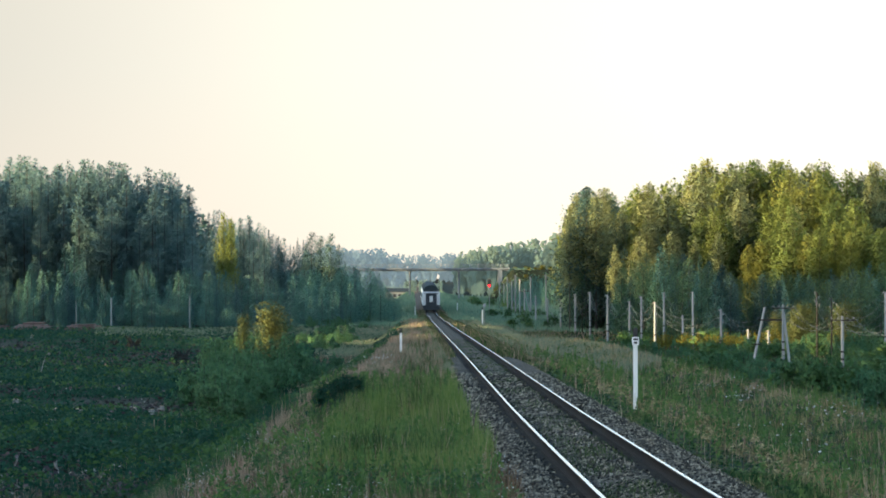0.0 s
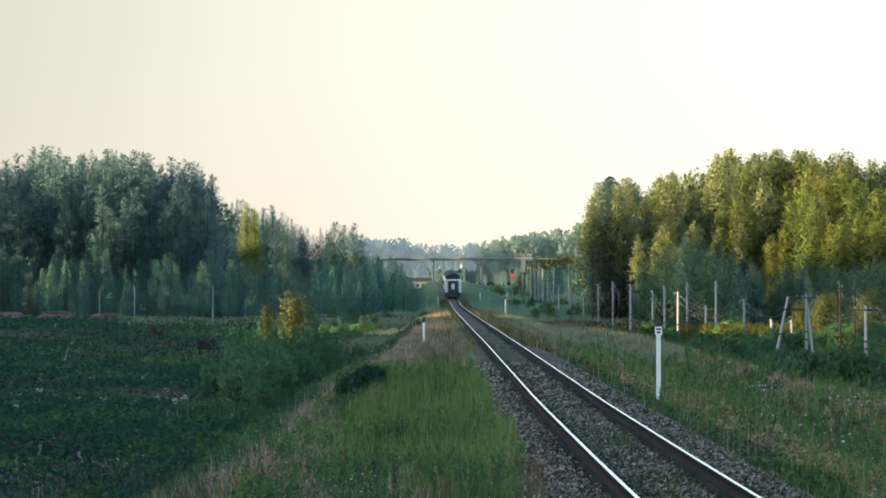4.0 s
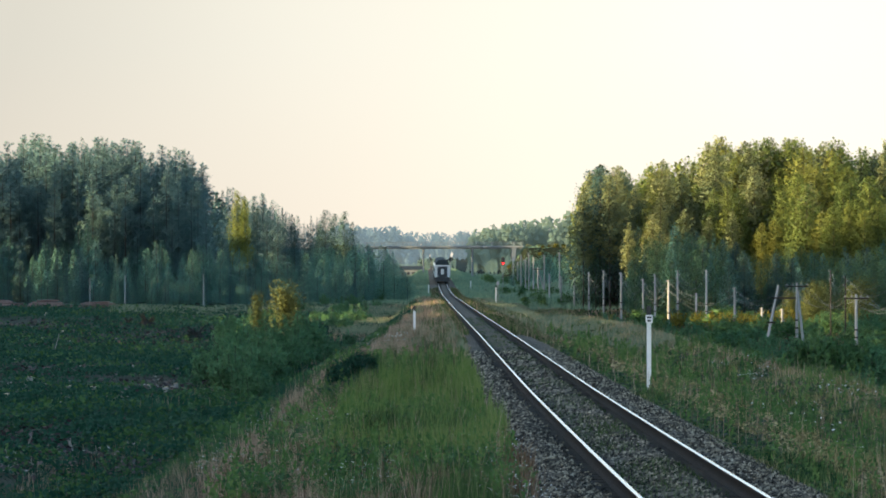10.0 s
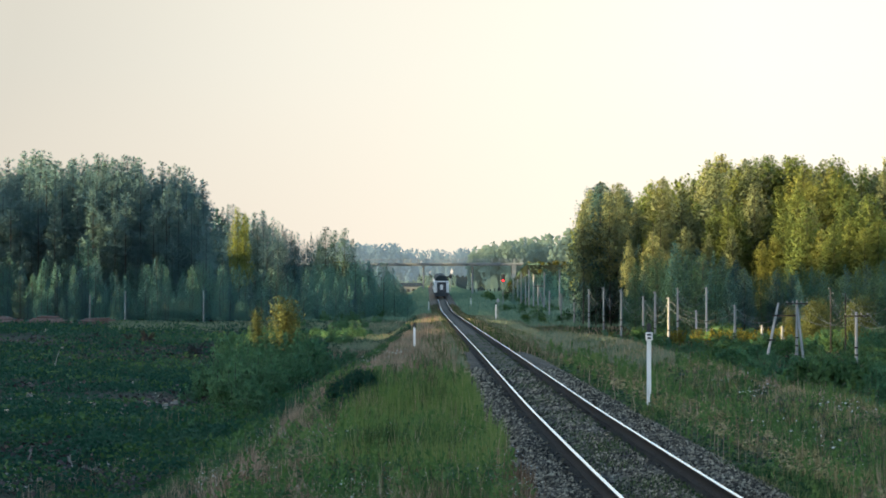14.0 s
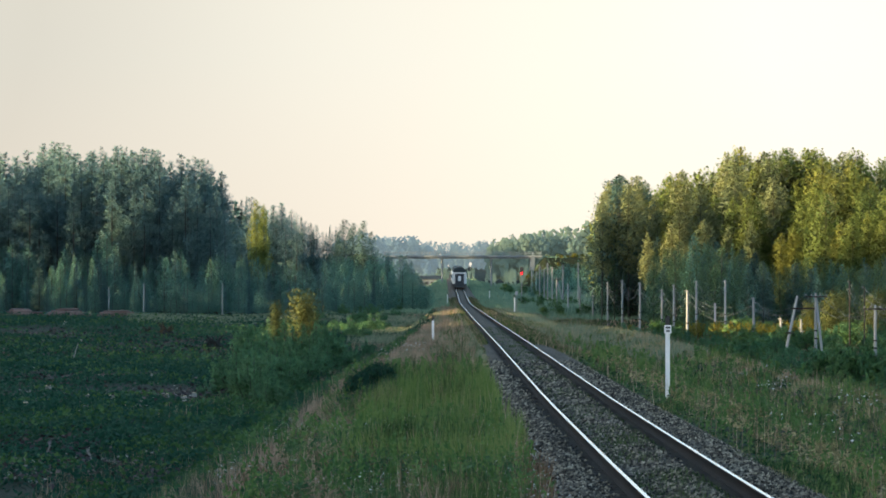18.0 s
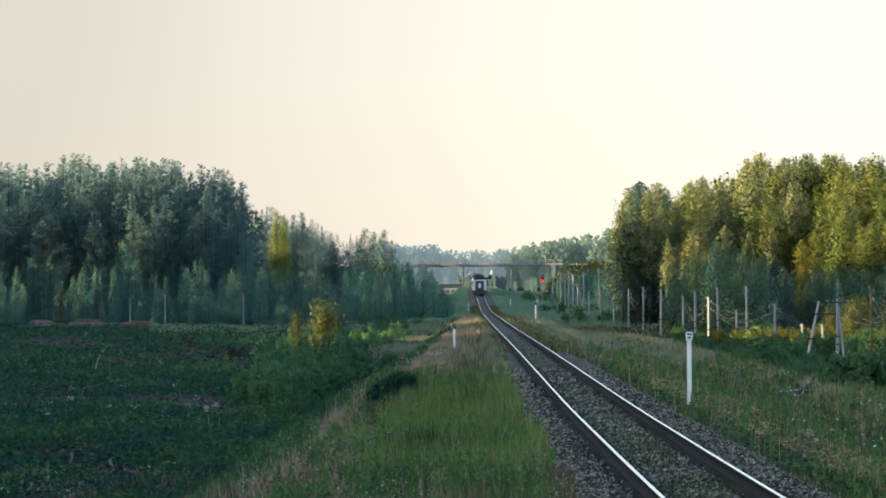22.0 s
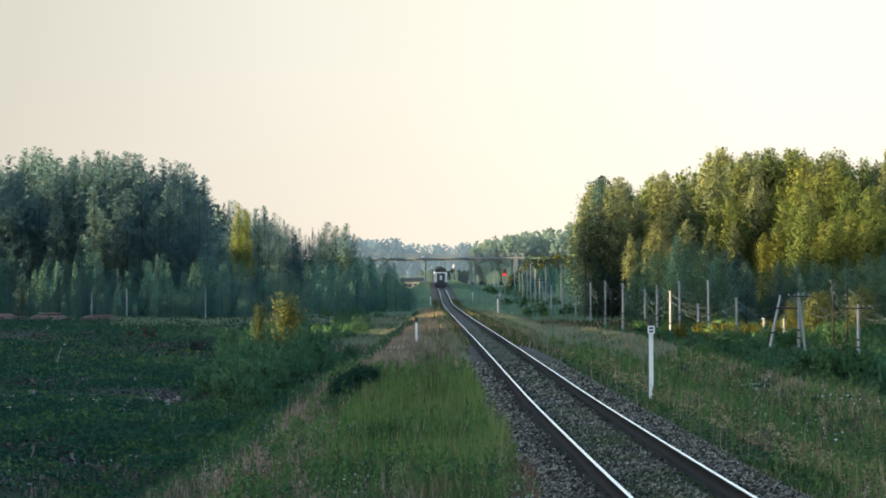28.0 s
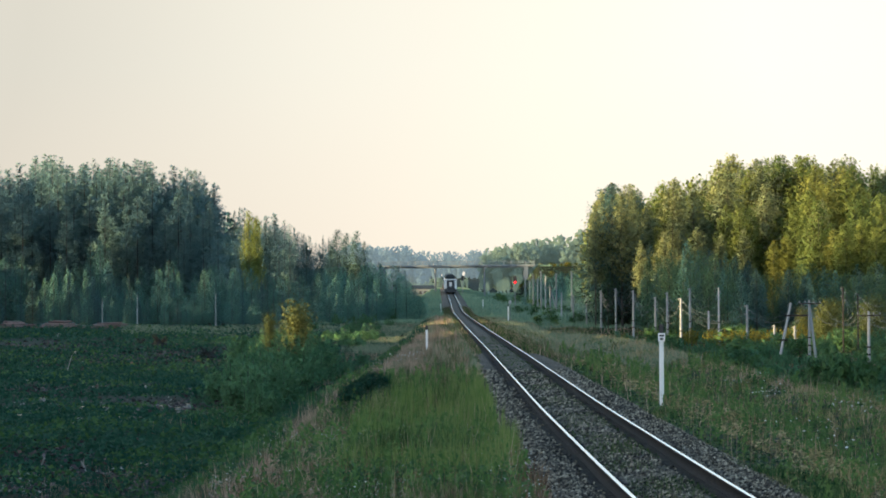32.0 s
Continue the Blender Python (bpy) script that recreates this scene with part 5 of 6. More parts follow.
straw = 0.30 + 1.5 * np.clip((u - 3.2) / 0.8, 0, 1) * np.clip((lip + 0.2 - u) / 0.5, 0, 1) + 1.2 * np.clip((u - 7.6) / 1.2, 0, 1) + 0.2 * np.clip((y - 120) / 80, 0, 1)
lush = 0.30 + 0.4 * np.clip((y - 160) / 80, 0, 1) + 1.2 * ditch * np.clip(2 * p - 0.2, 0, 1) + 0.5 * verge
pink = 0.02 + 1.0 * np.clip((u - 8.6) / 1.5, 0, 1) * np.clip(1 - (y - 110) / 60, 0.25, 1)
deep = 0.35 + 0.9 * ditch + 0.9 * verge
odds = np.stack((lush, straw, pink, deep))
zone = (np.clip(chance + r.normal(0, 0.10, n), 0.001, 0.999) * odds.sum(0) > np.cumsum(odds, 0)).sum(0)
tall = np.where(u < lip + 0.1, 0.62, 1.0) * (0.15 + 0.28 * patchy(x, y, 1.9, 0.7)) * vigour * np.clip((u - 1.5) / 1.3, 0.2, 1) * (1 - 0.35 * path) * (1 + 0.35 * np.clip((u - 10) / 3, 0, 1)) * r.uniform(0.5, 1.25, n)
for k, (name, stuff_mat, text, gain) in enumerate((("green_grass", M_GRASS, "green grass on the shelf across the track", 1.0), ("dry_grass", M_TAN, "dry tan seed grass on the shelf across the track", 1.1), ("dry_grass", M_DRY, "pinkish seed grass on the far rim of the shelf", 1.2), ("dark_grass", M_DEEPGRASS, "darker green weeds on the shelf across the track", 0.95))):
    blades(name, x[zone == k], y[zone == k], tall[zone == k] * gain, 3 + 30 * k, stuff_mat, text)
x, y, r = scatter(70000, 34, 230, 2.4, 12.5, 719, 1.45)
u = x - np.interp(y, YS, XC)
lip = shelf_lip(y)
worn = (u > 3.2) & (u < lip) & (r.random(len(x)) < 0.75)
c = np.stack((x, y, ground(x, y) + r.uniform(0.01, 0.10, len(x))), -1)
for sel, stuff_mat, text, seed in ((worn, M_TAN, "flattened tan grass on the shelf", 720), (~worn, M_DEEPGRASS, "low green leaves under the grass of the shelf", 721)):
    v, f = leaf_cards(c[sel], (0.06 + 0.10 * r.random(sel.sum())) * np.maximum(1, y[sel] / 70), seed, 0.75, 0.1, True)
    tagged(mesh_object("ground_cover", v, f, stuff_mat), text, "grass", kind="stuff")
x, y, r = scatter(90000, 34, 420, -16.0, -4.6, 503, 1.3)
keep = x - np.interp(y, YS, XC) < bank_edge(y) - 0.3
x, y = x[keep], y[keep]
p = patchy(x, y, 4.0, 3.0)
dry = r.random(len(x)) < np.clip((p - 0.4) * 2.0, 0.05, 0.6) * 0.6
tall = (0.30 + 0.40 * patchy(x, y, 2.2, 1.1)) * r.uniform(0.5, 1.3, len(x))
blades("green_grass", x[~dry], y[~dry], tall[~dry], 5, M_WEED, "dark green weeds on the bank's slope")
blades("dry_grass", x[dry], y[dry], tall[dry], 6, M_DRY, "tan grass on the bank's slope")
x, y, r = scatter(26000, 30, 200, -0.68, 0.68, 504, 1.6)
keep = patchy(x, y, 0.7, 0.3) * r.random(len(x)) > 0.24
blades("track_weeds", x[keep], y[keep], r.uniform(0.03, 0.16, keep.sum()), 7, M_GRASS, "low weeds growing in the ballast between the rails")
x, y, r = scatter(60000, 400, 900, -26, 30, 505, 1.2)
u = np.abs(x - np.interp(y, YS, XC))
keep = u > 2.6
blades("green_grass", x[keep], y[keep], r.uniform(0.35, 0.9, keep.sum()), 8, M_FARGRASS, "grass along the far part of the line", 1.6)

for side, seed in ((-1, 507), (1, 508)):
    x, y, r = scatter(26000, 140, 520, 1.15, 4.6, seed, 1.1)
    x = 2 * np.interp(y, YS, XC) - x if side < 0 else x
    dry = r.random(len(x)) < 0.25
    tall = r.uniform(0.15, 0.42, len(x))
    blades("green_grass", x[~dry], y[~dry], tall[~dry], seed + 50, M_GRASS, "grass growing up to the ballast's edge", 1.5)
    blades("dry_grass", x[dry], y[dry], tall[dry], seed + 60, M_DRY, "dry grass growing up to the ballast's edge", 1.5)

x, y, r = scatter(70000, 95, 400, 12.0, 42.0, 509, 1.05)
dry = r.random(len(x)) < 0.30
tall = (0.28 + 0.4 * patchy(x, y, 2.6, 1.4)) * r.uniform(0.5, 1.2, len(x))
blades("green_grass", x[~dry], y[~dry], tall[~dry], 21, M_GRASS, "rank green grass below the shelf", 1.7)
blades("dry_grass", x[dry], y[dry], tall[dry] * 1.05, 22, M_DRY, "dry grass below the shelf", 1.6)


def leafy(name, x, y, h, size, seed, mat, label):
    """Low leafy weeds as loose cards over the land."""
    r = np.random.default_rng(seed)
    c = np.stack((x, y, ground(x, y) + h), -1)
    v, f = leaf_cards(c, size, seed, 0.35, 0.2)
    return tagged(mesh_object(name, v, f, mat), label, "weeds", kind="stuff")


r = np.random.default_rng(77)
n = 150000
y = 78 * (400 / 78) ** r.random(n)
px = r.uniform(-130, 780, n)
x = (px - 784) / 4950 * y
u = x - np.interp(y, YS, XC)
keep = (u < -11) & (patchy(x, y, 5.0, 0.9) + 0.35 * patchy(x, y, 1.6, 4.0) + r.normal(0, 0.12, n) > 0.46)
for x0, y0, rx, ry in ((-13.4, 98, 3.0, 4.0), (-15.6, 150, 2.2, 6.0), (-10.5, 172, 1.6, 5.0), (-16.5, 236, 4.0, 9.0)):
    keep &= (((x - x0) / rx) ** 2 + ((y - y0) / ry) ** 2 > 0.3 + 0.9 * r.random(n)) | (r.random(n) < 0.18)
x, y = x[keep], y[keep]
hump = patchy(x, y, 1.1, 2.2)
leafy("clearing_weeds", x, y, r.random(len(x)) * (0.15 + 0.5 * hump), r.uniform(0.12, 0.34, len(x)) * (0.6 + y / 520), 78, M_WEED, "low dark green weeds and raspberry over the clearing")
# taller bramble and fern mounds, with paler leaves on top
r = np.random.default_rng(712)
n = 26000
y = 80 * (385 / 80) ** r.random(n)
x = (r.uniform(-130, 760, n) - 784) / 4950 * y
q = patchy(x, y, 1.7, 5.2) + 0.5 * patchy(x, y, 6.0, 2.0) + 0.25 * patchy(x, y, 0.6, 1.0)
keep = (x - np.interp(y, YS, XC) < -11) & (q + r.normal(0, 0.06, n) > 0.98)
x, y, q = x[keep], y[keep], q[keep]
leafy("bramble_mounds", x, y, 0.25 + np.clip(q - 0.98, 0, 1) * 1.4 * r.uniform(0.4, 1.0, len(x)), r.uniform(0.12, 0.30, len(x)) * (0.7 + y / 520), 713, M_BRAMBLE, "mounds of bramble and fern in the clearing")
x, y, r = scatter(30000, 38, 190, -15.0, -4.8, 715, 1.25)
brow = bank_edge(y)
u = x - np.interp(y, YS, XC)
keep = (u < brow - 0.35) & (field(x, y, 0.9, 3.0, 716) > 0.45)
x, y = x[keep], y[keep]
leafy("bank_weeds", x, y, r.random(len(x)) * 0.55, r.uniform(0.07, 0.17, len(x)) * (0.6 + y / 120), 717, M_BRAMBLE, "nettles and bramble on the slope of the bank")
r = np.random.default_rng(718)
# brown felling slash in patches
cs, ss = [], []
for px, d, n, wide, deep in ((430, 103, 420, 1.0, 3.0), (300, 150, 500, 2.4, 7.0), (230, 238, 700, 6.5, 10.0), (330, 262, 500, 6.0, 9.0), (120, 285, 500, 6.0, 9.0), (40, 106, 600, 2.0, 5.0), (150, 96, 700, 1.6, 3.0), (260, 92, 400, 1.0, 3.0), (30, 170, 400, 2.6, 6.0), (420, 235, 400, 4.0, 9.0)):
    x0 = (px - 784) / 4950 * d
    xs, ys = x0 + r.normal(0, wide, n), d + r.normal(0, deep, n)
    ok = xs - np.interp(ys, YS, XC) < -10
    xs, ys = xs[ok], ys[ok]
    cs.append(np.stack((xs, ys, ground(xs, ys) + r.uniform(0.05, 0.42, len(xs))), -1))
    ss.append(r.uniform(0.10, 0.32, len(xs)) * (0.7 + ys / 400))
v, f = leaf_cards(np.concatenate(cs), np.concatenate(ss), 714, 0.6)
tagged(mesh_object("felling_slash", v, f, M_SLASH), "brown dead twigs and slash left in the clearing", "litter", kind="stuff")
r = np.random.default_rng(711)
y = np.concatenate((r.uniform(350, 393, 15000), r.uniform(235, 400, 26000)))
x = (np.concatenate((r.uniform(200, 700, 15000), r.uniform(590, 745, 26000))) - 784) / 4950 * y
keep = (x - np.interp(y, YS, XC) < -6) & (patchy(x, y, 4.0, 2.0) > 0.30)
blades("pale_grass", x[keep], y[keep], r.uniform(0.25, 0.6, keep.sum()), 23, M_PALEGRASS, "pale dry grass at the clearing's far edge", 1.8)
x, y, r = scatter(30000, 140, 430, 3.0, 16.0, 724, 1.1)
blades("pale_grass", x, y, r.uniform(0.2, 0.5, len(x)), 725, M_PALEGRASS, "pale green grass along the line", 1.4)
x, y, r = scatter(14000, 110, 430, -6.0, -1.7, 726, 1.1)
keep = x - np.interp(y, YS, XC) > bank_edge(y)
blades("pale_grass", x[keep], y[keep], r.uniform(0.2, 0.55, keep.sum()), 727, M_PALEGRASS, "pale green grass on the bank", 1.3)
for n, y1, u0, u1, seed in ((1700, 170, -7.2, -2.0, 613), (3600, 200, 2.2, 14.0, 614)):
    x, y, r = scatter(n, 33, y1, u0, u1, seed, 1.5)
    keep = patchy(x, y, 1.7, 3.3) + r.normal(0, 0.15, len(x)) > 0.45
    x, y = x[keep], y[keep]
    blades("seed_stalks", x, y, r.uniform(0.55, 1.0, len(x)), seed, M_DRY, "thin dry seed stalks standing above the grass", 0.8, 0.25)
x, y, r = scatter(15000, 46, 100, -5.2, -1.9, 615, 1.4)
keep = patchy(x, y, 0.55, 1.2) + 0.5 * patchy(x, y, 2.1, 4.4) + r.normal(0, 0.10, len(x)) > 0.82
x, y = x[keep], y[keep]
blades("grass_stalks", x, y, r.uniform(0.5, 0.92, len(x)), 615, M_STALK, "tufts of taller bright green grass stalks", 1.25, 0.2)
# tall leafy weeds that stand in the grass in loose clumps
for n, y1, u0, u1, seed, mat_name in ((1500, 105, -6.4, -2.0, 611, M_TALLWEED), (2200, 150, 2.4, 15.0, 612, M_TALLWEED)):
    x, y, r = scatter(n, 37, y1, u0, u1, seed, 1.5)
    keep = patchy(x, y, 1.0, 6.0) + 0.4 * patchy(x, y, 3.1, 1.0) + r.normal(0, 0.12, len(x)) > 0.66
    x, y = x[keep], y[keep]
    k = 16
    top = r.uniform(0.35, 0.85, len(x))
    t = np.linspace(0.15, 1.0, k)[None] * np.ones((len(x), 1))
    a = r.uniform(0, 6.28, t.shape)
    reach = 0.10 * (1.15 - t)
    c = np.stack((x[:, None] + reach * np.cos(a), y[:, None] + reach * np.sin(a), ground(x, y)[:, None] + top[:, None] * t), -1).reshape(-1, 3)
    v, f = leaf_cards(c, (0.055 + 0.05 * r.random(c.shape[0])) * np.maximum(1, c[:, 1] / 70) * 1.3, seed, -0.8, 0.1, True)
    tagged(mesh_object("tall_weeds", v, f, mat_name), "tall leafy green weeds in the grass", "weeds", kind="stuff")
x, y, r = scatter(24000, 30, 60, -7.0, -1.6, 506, 1.5)
q = patchy(x, y, 0.8, 5.0)
keep = q > 0.62
c = np.stack((x, y, ground(x, y) + r.uniform(0.25, 0.6, len(x))), -1)[keep]
v, f = leaf_cards(c[:1500], r.uniform(0.018, 0.04, 1500)[:len(c[:1500])], 90, 0.8)
tagged(mesh_object("daisies", v, f, M_WHITEFLOWER), "small white daisies among the grass", "flowers", kind="stuff")
x, y, r = scatter(9000, 38, 62, -6.6, -1.8, 616, 1.5)
keep = patchy(x, y, 0.7, 7.5) + 0.5 * np.exp(-((y - 45) / 5.0) ** 2) + r.normal(0, 0.10, len(x)) > 0.92
x, y = x[keep], y[keep]
blades("brown_weeds", x, y, r.uniform(0.32, 0.66, len(x)), 616, M_BROWNWEED, "brown seeding dock and sorrel among the grass", 1.7, 0.3)
x, y, r = scatter(2600, 37, 60, -6.2, -1.9, 617, 1.5)
keep = patchy(x, y, 0.6, 2.7) + r.normal(0, 0.08, len(x)) > 0.60
x, y = x[keep], y[keep]
t = r.random((len(x), 14))
a = r.uniform(0, 6.28, t.shape)
c = np.stack((x[:, None] + 0.16 * (1.1 - t) * np.cos(a), y[:, None] + 0.16 * np.sin(a), ground(x, y)[:, None] + 0.12 + 0.42 * t), -1).reshape(-1, 3)
v, f = leaf_cards(c, 0.05 + 0.06 * r.random(len(c)), 617, 0.2, 0.2, True)
tagged(mesh_object("broad_leaf_weeds", v, f, M_DARKWEED), "clumps of dark broad-leaved weeds in the grass", "weeds", kind="stuff")
x, y, r = scatter(1300, 38, 60, -2.75, -1.75, 618, 1.5)
keep = patchy(x, y, 0.4, 5.0) > 0.42
c = np.stack((x, y, ground(x, y) + r.uniform(0.22, 0.5, len(x))), -1)[keep]
v, f = leaf_cards(c, r.uniform(0.018, 0.036, len(c)), 91, 0.8)
tagged(mesh_object("daisies", v, f, M_WHITEFLOWER), "small white daisies at the ballast's edge", "flowers", kind="stuff")
# white umbel flowers on the far shelf and on the bank's edge
r = np.random.default_rng(88)
cs, ss = [], []
for px, py, d, n, wide in ((1340, 692, 96, 26, 0.4), (1366, 690, 97, 14, 0.35), (1480, 735, 82, 22, 0.5), (1520, 752, 78, 18, 0.6), (1460, 760, 74, 10, 0.5), (1550, 745, 80, 12, 0.5), (690, 618, 128, 30, 0.5), (716, 614, 130, 30, 0.5), (655, 640, 116, 14, 0.4), (1410, 800, 62, 14, 0.8), (1505, 830, 56, 14, 0.8), (1290, 665, 108, 14, 0.8)):
    x0 = (px - 784) / 4950 * d
    xs, ys = x0 + r.normal(0, wide * 0.6, n), d + r.normal(0, 1.4, n)
    cs.append(np.stack((xs, ys, ground(xs, ys) + r.uniform(0.35, 0.7, n)), -1))
    ss.append(r.uniform(0.045, 0.10, n))
v, f = leaf_cards(np.concatenate(cs), np.concatenate(ss), 89, 0.75)
tagged(mesh_object("umbel_flowers", v, f, M_WHITEFLOWER), "white umbel flowers in the grass", "flowers", kind="stuff")

# ballast stones lying proud of the bed
r = np.random.default_rng(66)
n = 32000
y = (30 ** -0.6 + (110 ** -0.6 - 30 ** -0.6) * r.random(n)) ** (1 / -0.6)
u = r.uniform(-2.35, 2.2, n)
keep = ((u < -1.04) | ((u > -0.70) & (u < 0.55)) | (u > 0.89) | (r.random(n) < 0.22)) & (np.abs(np.abs(u) - 0.797) > 0.09) & (r.random(n) < np.where(np.abs(u) < 0.72, 0.6, 1.0))
u, y = u[keep], y[keep]
xc, zr = track(y)
z = zr + np.interp(u, bu, bh) + 0.005
n = len(u)
s = r.uniform(0.018, 0.042, n) * np.maximum(1, y / 55)
octa = np.array([(1, 0, 0), (0, 1, 0), (-1, 0, 0), (0, -1, 0), (0, 0, 1), (0, 0, -1)], float)
tri = np.array([(0, 1, 4), (1, 2, 4), (2, 3, 4), (3, 0, 4), (1, 0, 5), (2, 1, 5), (3, 2, 5), (0, 3, 5)])
v = octa[None] * s[:, None, None] * r.uniform(0.6, 1.3, (n, 6, 1))
a = r.uniform(0, 6.28, n)
ca, sa = np.cos(a)[:, None], np.sin(a)[:, None]
v = np.stack((v[..., 0] * ca - v[..., 1] * sa + v[..., 2] * 0.4, v[..., 0] * sa + v[..., 1] * ca, v[..., 2] * 0.8 + v[..., 0] * 0.25), -1)
v += np.stack((u + xc, y, z), -1)[:, None]
f = (np.arange(n)[:, None, None] * 6 + tri[None]).reshape(-1, 3)
tagged(mesh_object("ballast_stones", v.reshape(-1, 3), f, M_STONE), "loose grey crushed stones on the ballast", "ballast", kind="stuff")


# ---- the clearing: log stacks, poles, roots, branches ----
def log_stack(x, y, length, layers, label):
    g = float(ground(x, y))
    root = thing("log_stack", label, "log pile", pose(x, y, g, 0, 0, 4.0), "log stacks at the wood's edge")
    r = np.random.default_rng(int(abs(x) * 10))
    z, n = 0.13, layers + 5
    for k in range(layers):
        for i in range(n - k):
            rad = r.uniform(0.10, 0.15)
            bm = bmesh.new()
            a = r.uniform(-1.0, 1.0) * (1 - 0.12 * k)
            yy = (i - (n - k) / 2) * 0.27
            half = length / 2 * (1 - 0.17 * k) * r.uniform(0.75, 1.1)
            rod(bm, (-half + a, yy, z + r.uniform(-0.06, 0.10)), (half + a, yy + r.uniform(-0.06, 0.06), z + r.uniform(-0.10, 0.14)), rad, rad * 0.85, 9)
            part("log", bm, M_LOG, root)
        z += 0.235
    return root


for px, d, length, layers in ((14, 386, 4.6, 4), (94, 384, 5.0, 4), (180, 386, 4.2, 3)):
    log_stack((px - 784) / 4950 * d, d, length, layers, "stack of reddish pine logs at the wood's edge")


def thin_pole(px, d, top):
    x = (px - 784) / 4950 * d
    g = float(ground(x, d)) - 0.2
    h = EYE + (465 - top) / 4950 * d - g
    root = thing("wooden_pole", "thin pale wooden pole at the clearing's edge", "pole", pose(x, d, g), "poles at the clearing's edge")
    bm = bmesh.new()
    rod(bm, (0, 0, 0), (0.02, 0, h), 0.075, 0.05, 8)
    part("pole", bm, M_POLE, root)
    bm = bmesh.new()
    rod(bm, (0, 0, h), (0.02, 0, h + 0.16), 0.05, 0.03, 8)
    part("insulator", bm, M_GLASSY, root)


for px, d, top in ((167, 390, 503), (229, 390, 497), (368, 389, 496)):
    thin_pole(px, d, top)


def root_heap(px, d, size):
    x = (px - 784) / 4950 * d
    r = np.random.default_rng(int(px))
    root = thing("root_heap", "dark upturned stump and roots in the clearing", "stump", pose(x, d, float(ground(x, d)) - 0.1), "upturned stumps in the clearing")
    bm = bmesh.new()
    bmesh.ops.create_icosphere(bm, subdivisions=2, radius=size * 0.5)
    for v in bm.verts:
        v.co *= r.uniform(0.6, 1.3)
        v.co.z = abs(v.co.z) * 1.1
    part("soil_clod", bm, M_DARKHEAP, root)
    for i in range(8):
        a = r.uniform(0, 6.28)
        bm = bmesh.new()
        rod(bm, (0, 0, size * 0.3), (math.cos(a) * size * 0.55, math.sin(a) * size * 0.4, size * r.uniform(0.4, 1.05)), 0.09 * size, 0.03, 6)
        part("root", bm, M_DARKHEAP, root)


for px, d, size in ((268, 280, 1.3), (355, 243, 1.2), (235, 290, 0.7), (180, 300, 0.7), (345, 232, 0.6), (455, 160, 0.6), (130, 262, 0.6), (390, 175, 0.6), (700, 330, 0.8)):
    root_heap(px, d, size * 1.25)


def stump(px, d, rad, tall):
    x = (px - 784) / 4950 * d
    root = thing("tree_stump", "pale sawn tree stump among the weeds", "stump", pose(x, d, float(ground(x, d)) - 0.1), "sawn stumps in the clearing")
    bm = bmesh.new()
    rod(bm, (0, 0, 0), (0, 0, tall), rad * 1.35, rad, 11)
    part("bark", bm, M_STUMP, root)
    bm = bmesh.new()
    rod(bm, (0, 0, tall), (0, 0, tall + 0.02), rad * 0.93, rad * 0.9, 11)
    part("cut_face", bm, M_LOGEND, root)


for px, d, rad, tall in ((365, 161, 0.24, 0.45), (128, 144, 0.18, 0.4), (172, 142, 0.17, 0.5), (268, 149, 0.16, 0.35), (318, 151, 0.14, 0.35), (200, 136, 0.15, 0.3), (20, 134, 0.2, 0.4), (300, 145, 0.15, 0.35), (226, 139, 0.15, 0.3), (118, 260, 0.15, 0.5), (90, 330, 0.2, 0.5), (240, 180, 0.16, 0.4), (60, 160, 0.17, 0.4), (420, 190, 0.17, 0.4)):
    stump(px, d, rad, tall)


def branch(px, d, dx, dz, rad=0.05):
    x = (px - 784) / 4950 * d
    root = thing("dead_branch", "bare grey branch lying in the clearing", "branch", pose(x, d, float(ground(x, d)) + 0.06), "dead branches in the clearing")
    r = np.random.default_rng(int(px * 7 + d))
    bm = bmesh.new()
    mid = Vector((dx * 0.5, 0.15, dz * 0.55 + 0.05))
    rod(bm, (0, 0, 0), mid, rad, rad * 0.8, 7)
    rod(bm, mid, (dx, 0.3, dz), rad * 0.8, rad * 0.4, 7)
    part("limb", bm, M_STUMP, root)
    bm = bmesh.new()
    rod(bm, mid, mid + Vector((dx * 0.25 + r.uniform(-0.2, 0.2), -0.2, 0.25)), rad * 0.5, rad * 0.2, 6)
    part("twig", bm, M_STUMP, root)


for px, d, dx, dz, rad in ((104, 214, 0.35, 1.45, 0.045), (135, 103, -0.18, 0.45, 0.08), (110, 99, 1.0, 0.05, 0.05), (150, 98, 0.5, 0.2, 0.04), (60, 92, 0.9, 0.05, 0.05), (40, 93, -0.6, 0.1, 0.04), (170, 101, 0.3, 0.3, 0.04), (10, 97, 0.4, 0.4, 0.06), (90, 102, 0.5, 0.12, 0.04), (205, 100, 0.25, 0.3, 0.04), (55, 104, 0.15, 0.5, 0.05), (200, 137, 1.2, 0.06, 0.05), (240, 138, -0.8, 0.08, 0.05), (270, 150, 0.7, 0.08, 0.05), (310, 152, 0.6, 0.1, 0.05), (160, 262, 0.8, 0.3, 0.05), (30, 140, 0.8, 0.1, 0.05), (150, 180, 0.6, 0.3, 0.04), (0, 170, 0.8, 0.1, 0.05), (120, 95, 0.8, 0.1, 0.035), (75, 95, -0.5, 0.3, 0.03), (185, 94, 0.6, 0.06, 0.035)):
    branch(px, d, dx, dz, rad)
# small bits of bark and splinters between them
r = np.random.default_rng(123)
cs, ss = [], []
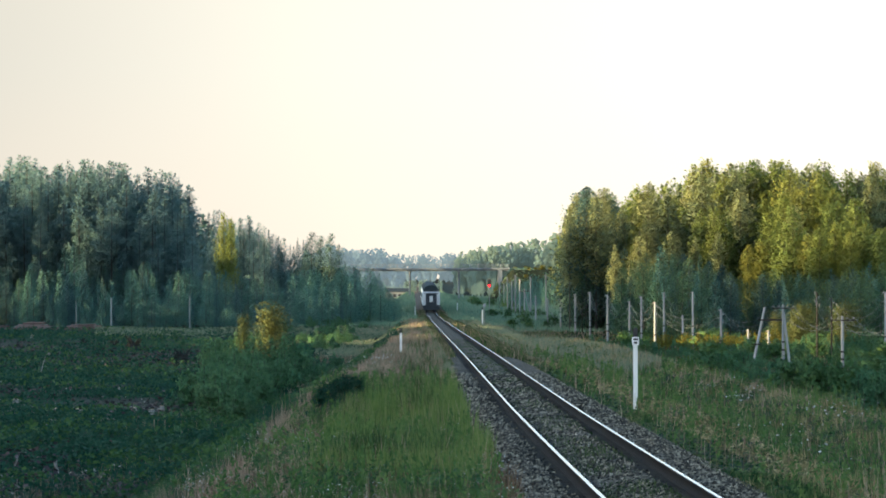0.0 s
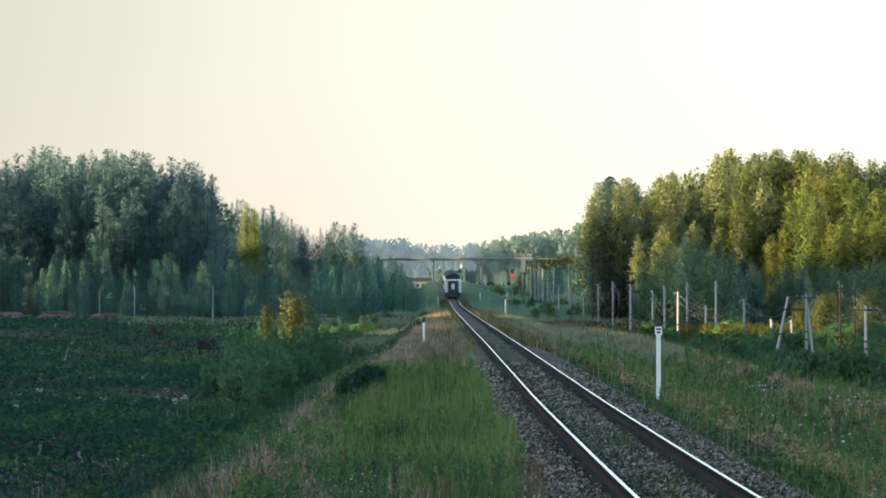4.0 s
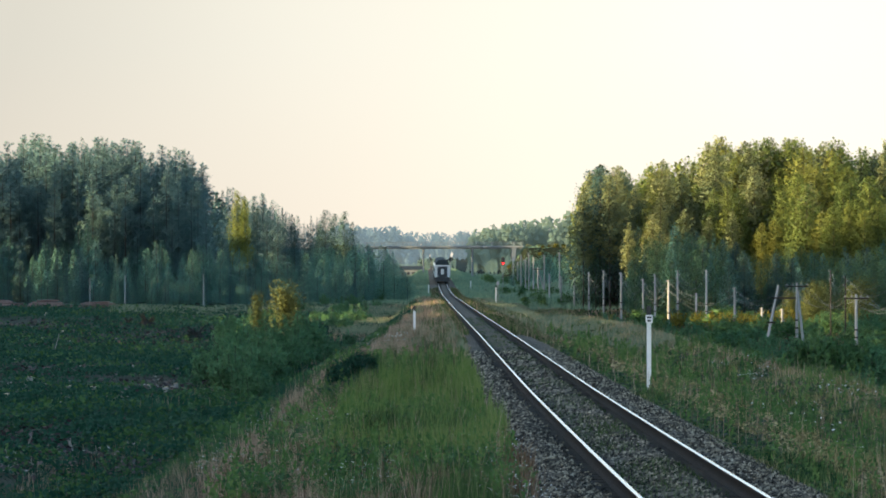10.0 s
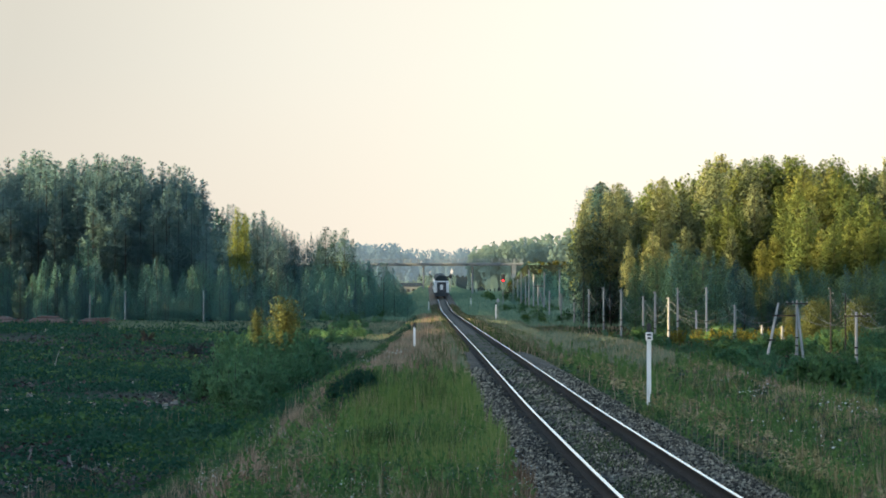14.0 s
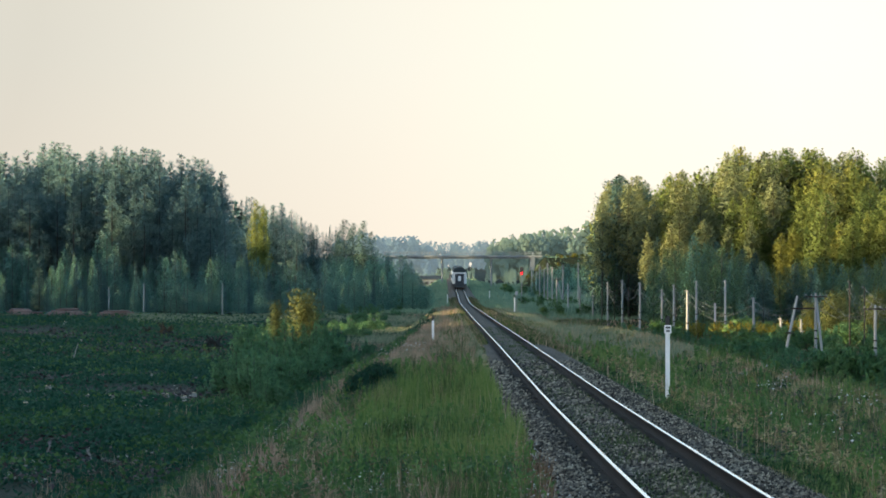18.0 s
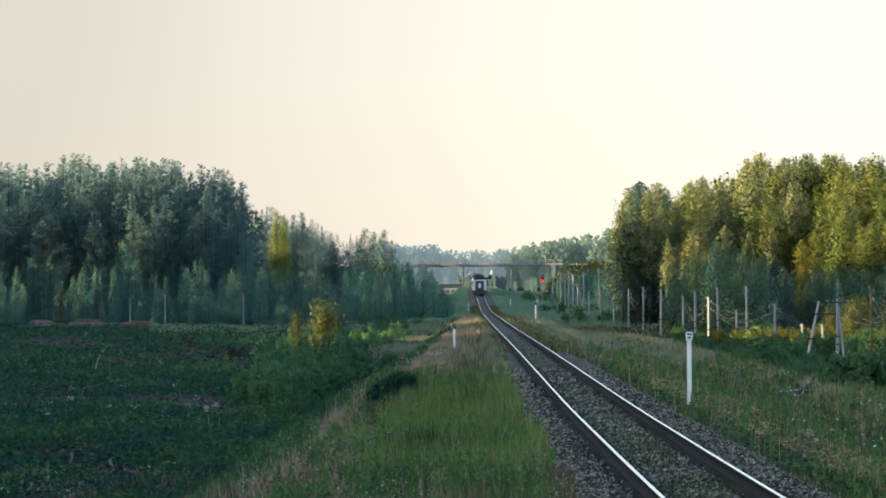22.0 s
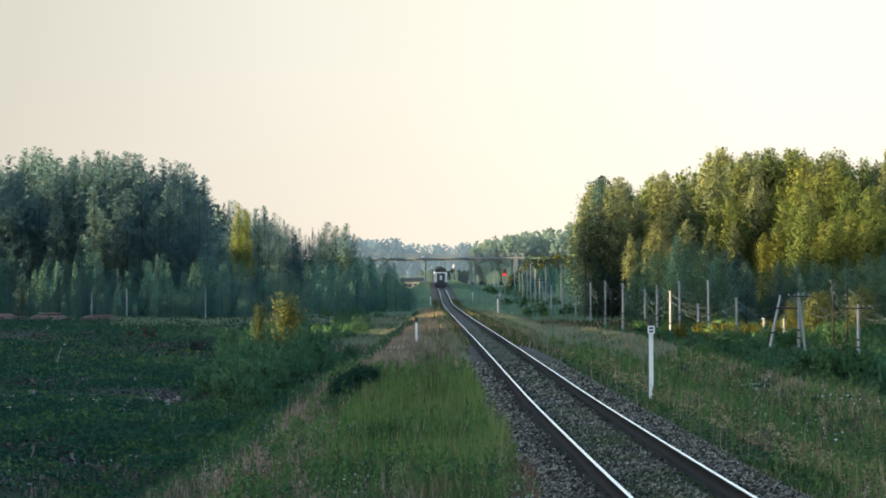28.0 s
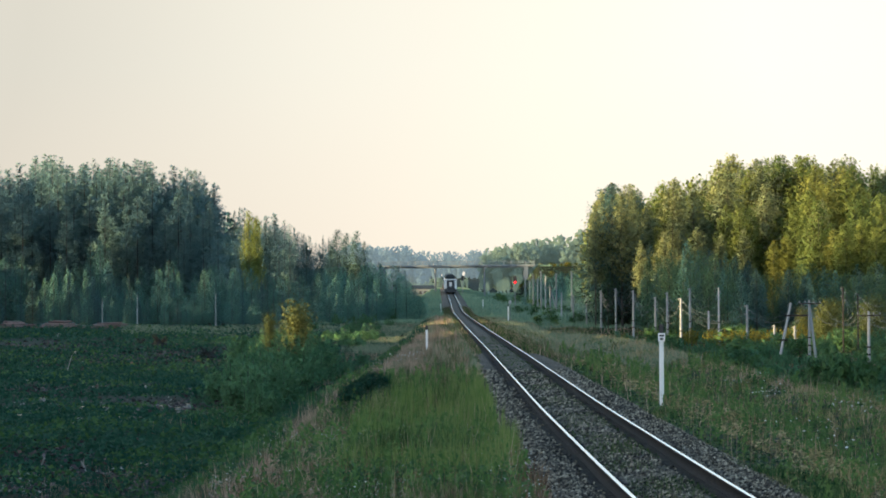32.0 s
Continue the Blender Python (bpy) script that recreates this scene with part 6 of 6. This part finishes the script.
for px, d, n, wide in ((90, 96, 70, 2.2), (170, 99, 50, 1.5), (40, 95, 50, 1.2), (260, 146, 40, 4.0), (200, 138, 40, 4.0), (320, 151, 24, 3.0), (130, 143, 60, 2.5), (60, 150, 60, 3.0), (110, 250, 60, 6.0), (420, 172, 40, 2.0), (20, 180, 40, 3.0)):
    x0 = (px - 784) / 4950 * d
    xs, ys = x0 + r.normal(0, wide, n), d + r.normal(0, wide * 2, n)
    cs.append(np.stack((xs, ys, ground(xs, ys) + r.uniform(0.05, 0.35, n)), -1))
    ss.append(r.uniform(0.06, 0.2, n))
v, f = leaf_cards(np.concatenate(cs), np.concatenate(ss), 124, 0.5)
tagged(mesh_object("wood_litter", v, f, M_STUMP), "pale splinters and bark left after felling", "litter", kind="stuff")


# ---- things beyond the bridge ----
def far_house(px, d, w, h):
    x = (px - 784) / 4950 * d
    root = thing("house", "low grey house with a shallow roof beyond the bridge", "house", pose(x, d, float(ground(x, d)) - 0.2))
    bm = bmesh.new()
    box(bm, 0, 0, h / 2, w, 6, h, 0.03)
    part("wall", bm, M_CONCRETE, root)
    bm = bmesh.new()
    q = [bm.verts.new(c) for c in ((-w / 2 - 0.4, -3.4, h), (w / 2 + 0.4, -3.4, h), (w / 2 + 0.4, 3.4, h), (-w / 2 - 0.4, 3.4, h), (-w / 2 - 0.2, 0, h + 1.1), (w / 2 + 0.2, 0, h + 1.1))]
    for k in ((0, 1, 5, 4), (2, 3, 4, 5), (1, 2, 5), (3, 0, 4), (3, 2, 1, 0)):
        bm.faces.new([q[i] for i in k])
    part("roof", bm, M_ROOF, root)
    for i in range(4):
        win = new("window")
        win.parent = root
        bm = bmesh.new()
        box(bm, -w / 2 + w * (i + 0.5) / 4, -3.02, h * 0.55, 1.2, 0.08, 1.2)
        part("frame", bm, M_CONCRETE, win)
        bm = bmesh.new()
        box(bm, -w / 2 + w * (i + 0.5) / 4, -3.06, h * 0.55, 0.95, 0.04, 0.95)
        part("pane", bm, M_GLASS, win)


far_house(735, 850, 6.5, 2.6)


def mast_signal(px, d, top):
    x = (px - 784) / 4950 * d
    g = float(ground(x, d)) - 0.2
    h = EYE + (465 - top) / 4950 * d - g
    root = thing("mast_signal", "small dark railway signal on a pale mast", "signal", pose(x, d, g))
    bm = bmesh.new()
    rod(bm, (0, 0, 0), (0, 0, h), 0.09, 0.08, 8)
    part("mast", bm, M_POLE, root)
    bm = bmesh.new()
    box(bm, 0, -0.1, h - 0.5, 0.6, 0.25, 1.1, 0.1)
    part("signal_head", bm, M_BLACK, root)
    bm = bmesh.new()
    box(bm, 0, -0.1, h + 0.15, 0.5, 0.1, 0.2, 0.02)
    part("plate", bm, M_POLE, root)


mast_signal(805, 700, 466)
for px, d, h in ((889, 352, 2.9),):
    x = (px - 784) / 4950 * d
    root = thing("trackside_box", "pale grey cabinet plate on a post beside the line", "trackside box", pose(x, d, float(ground(x, d)) - 0.1))
    bm = bmesh.new()
    rod(bm, (0, 0, 0), (0, 0, h - 0.45), 0.04, 0.04, 8)
    part("post", bm, M_POLE, root)
    bm = bmesh.new()
    box(bm, 0, 0, h - 0.25, 0.34, 0.2, 0.44, 0.03)
    part("box", bm, M_POLE, root)


# ---- what moves ----
def motions():
    """The train rolls away along the line at a steady pace."""
    for i, c in enumerate(COACHES):
        walk(c, [(t, on_line(495.0 + 6.3 * t + 24.6 * i)) for t in range(0, 33, 2)])


motions()
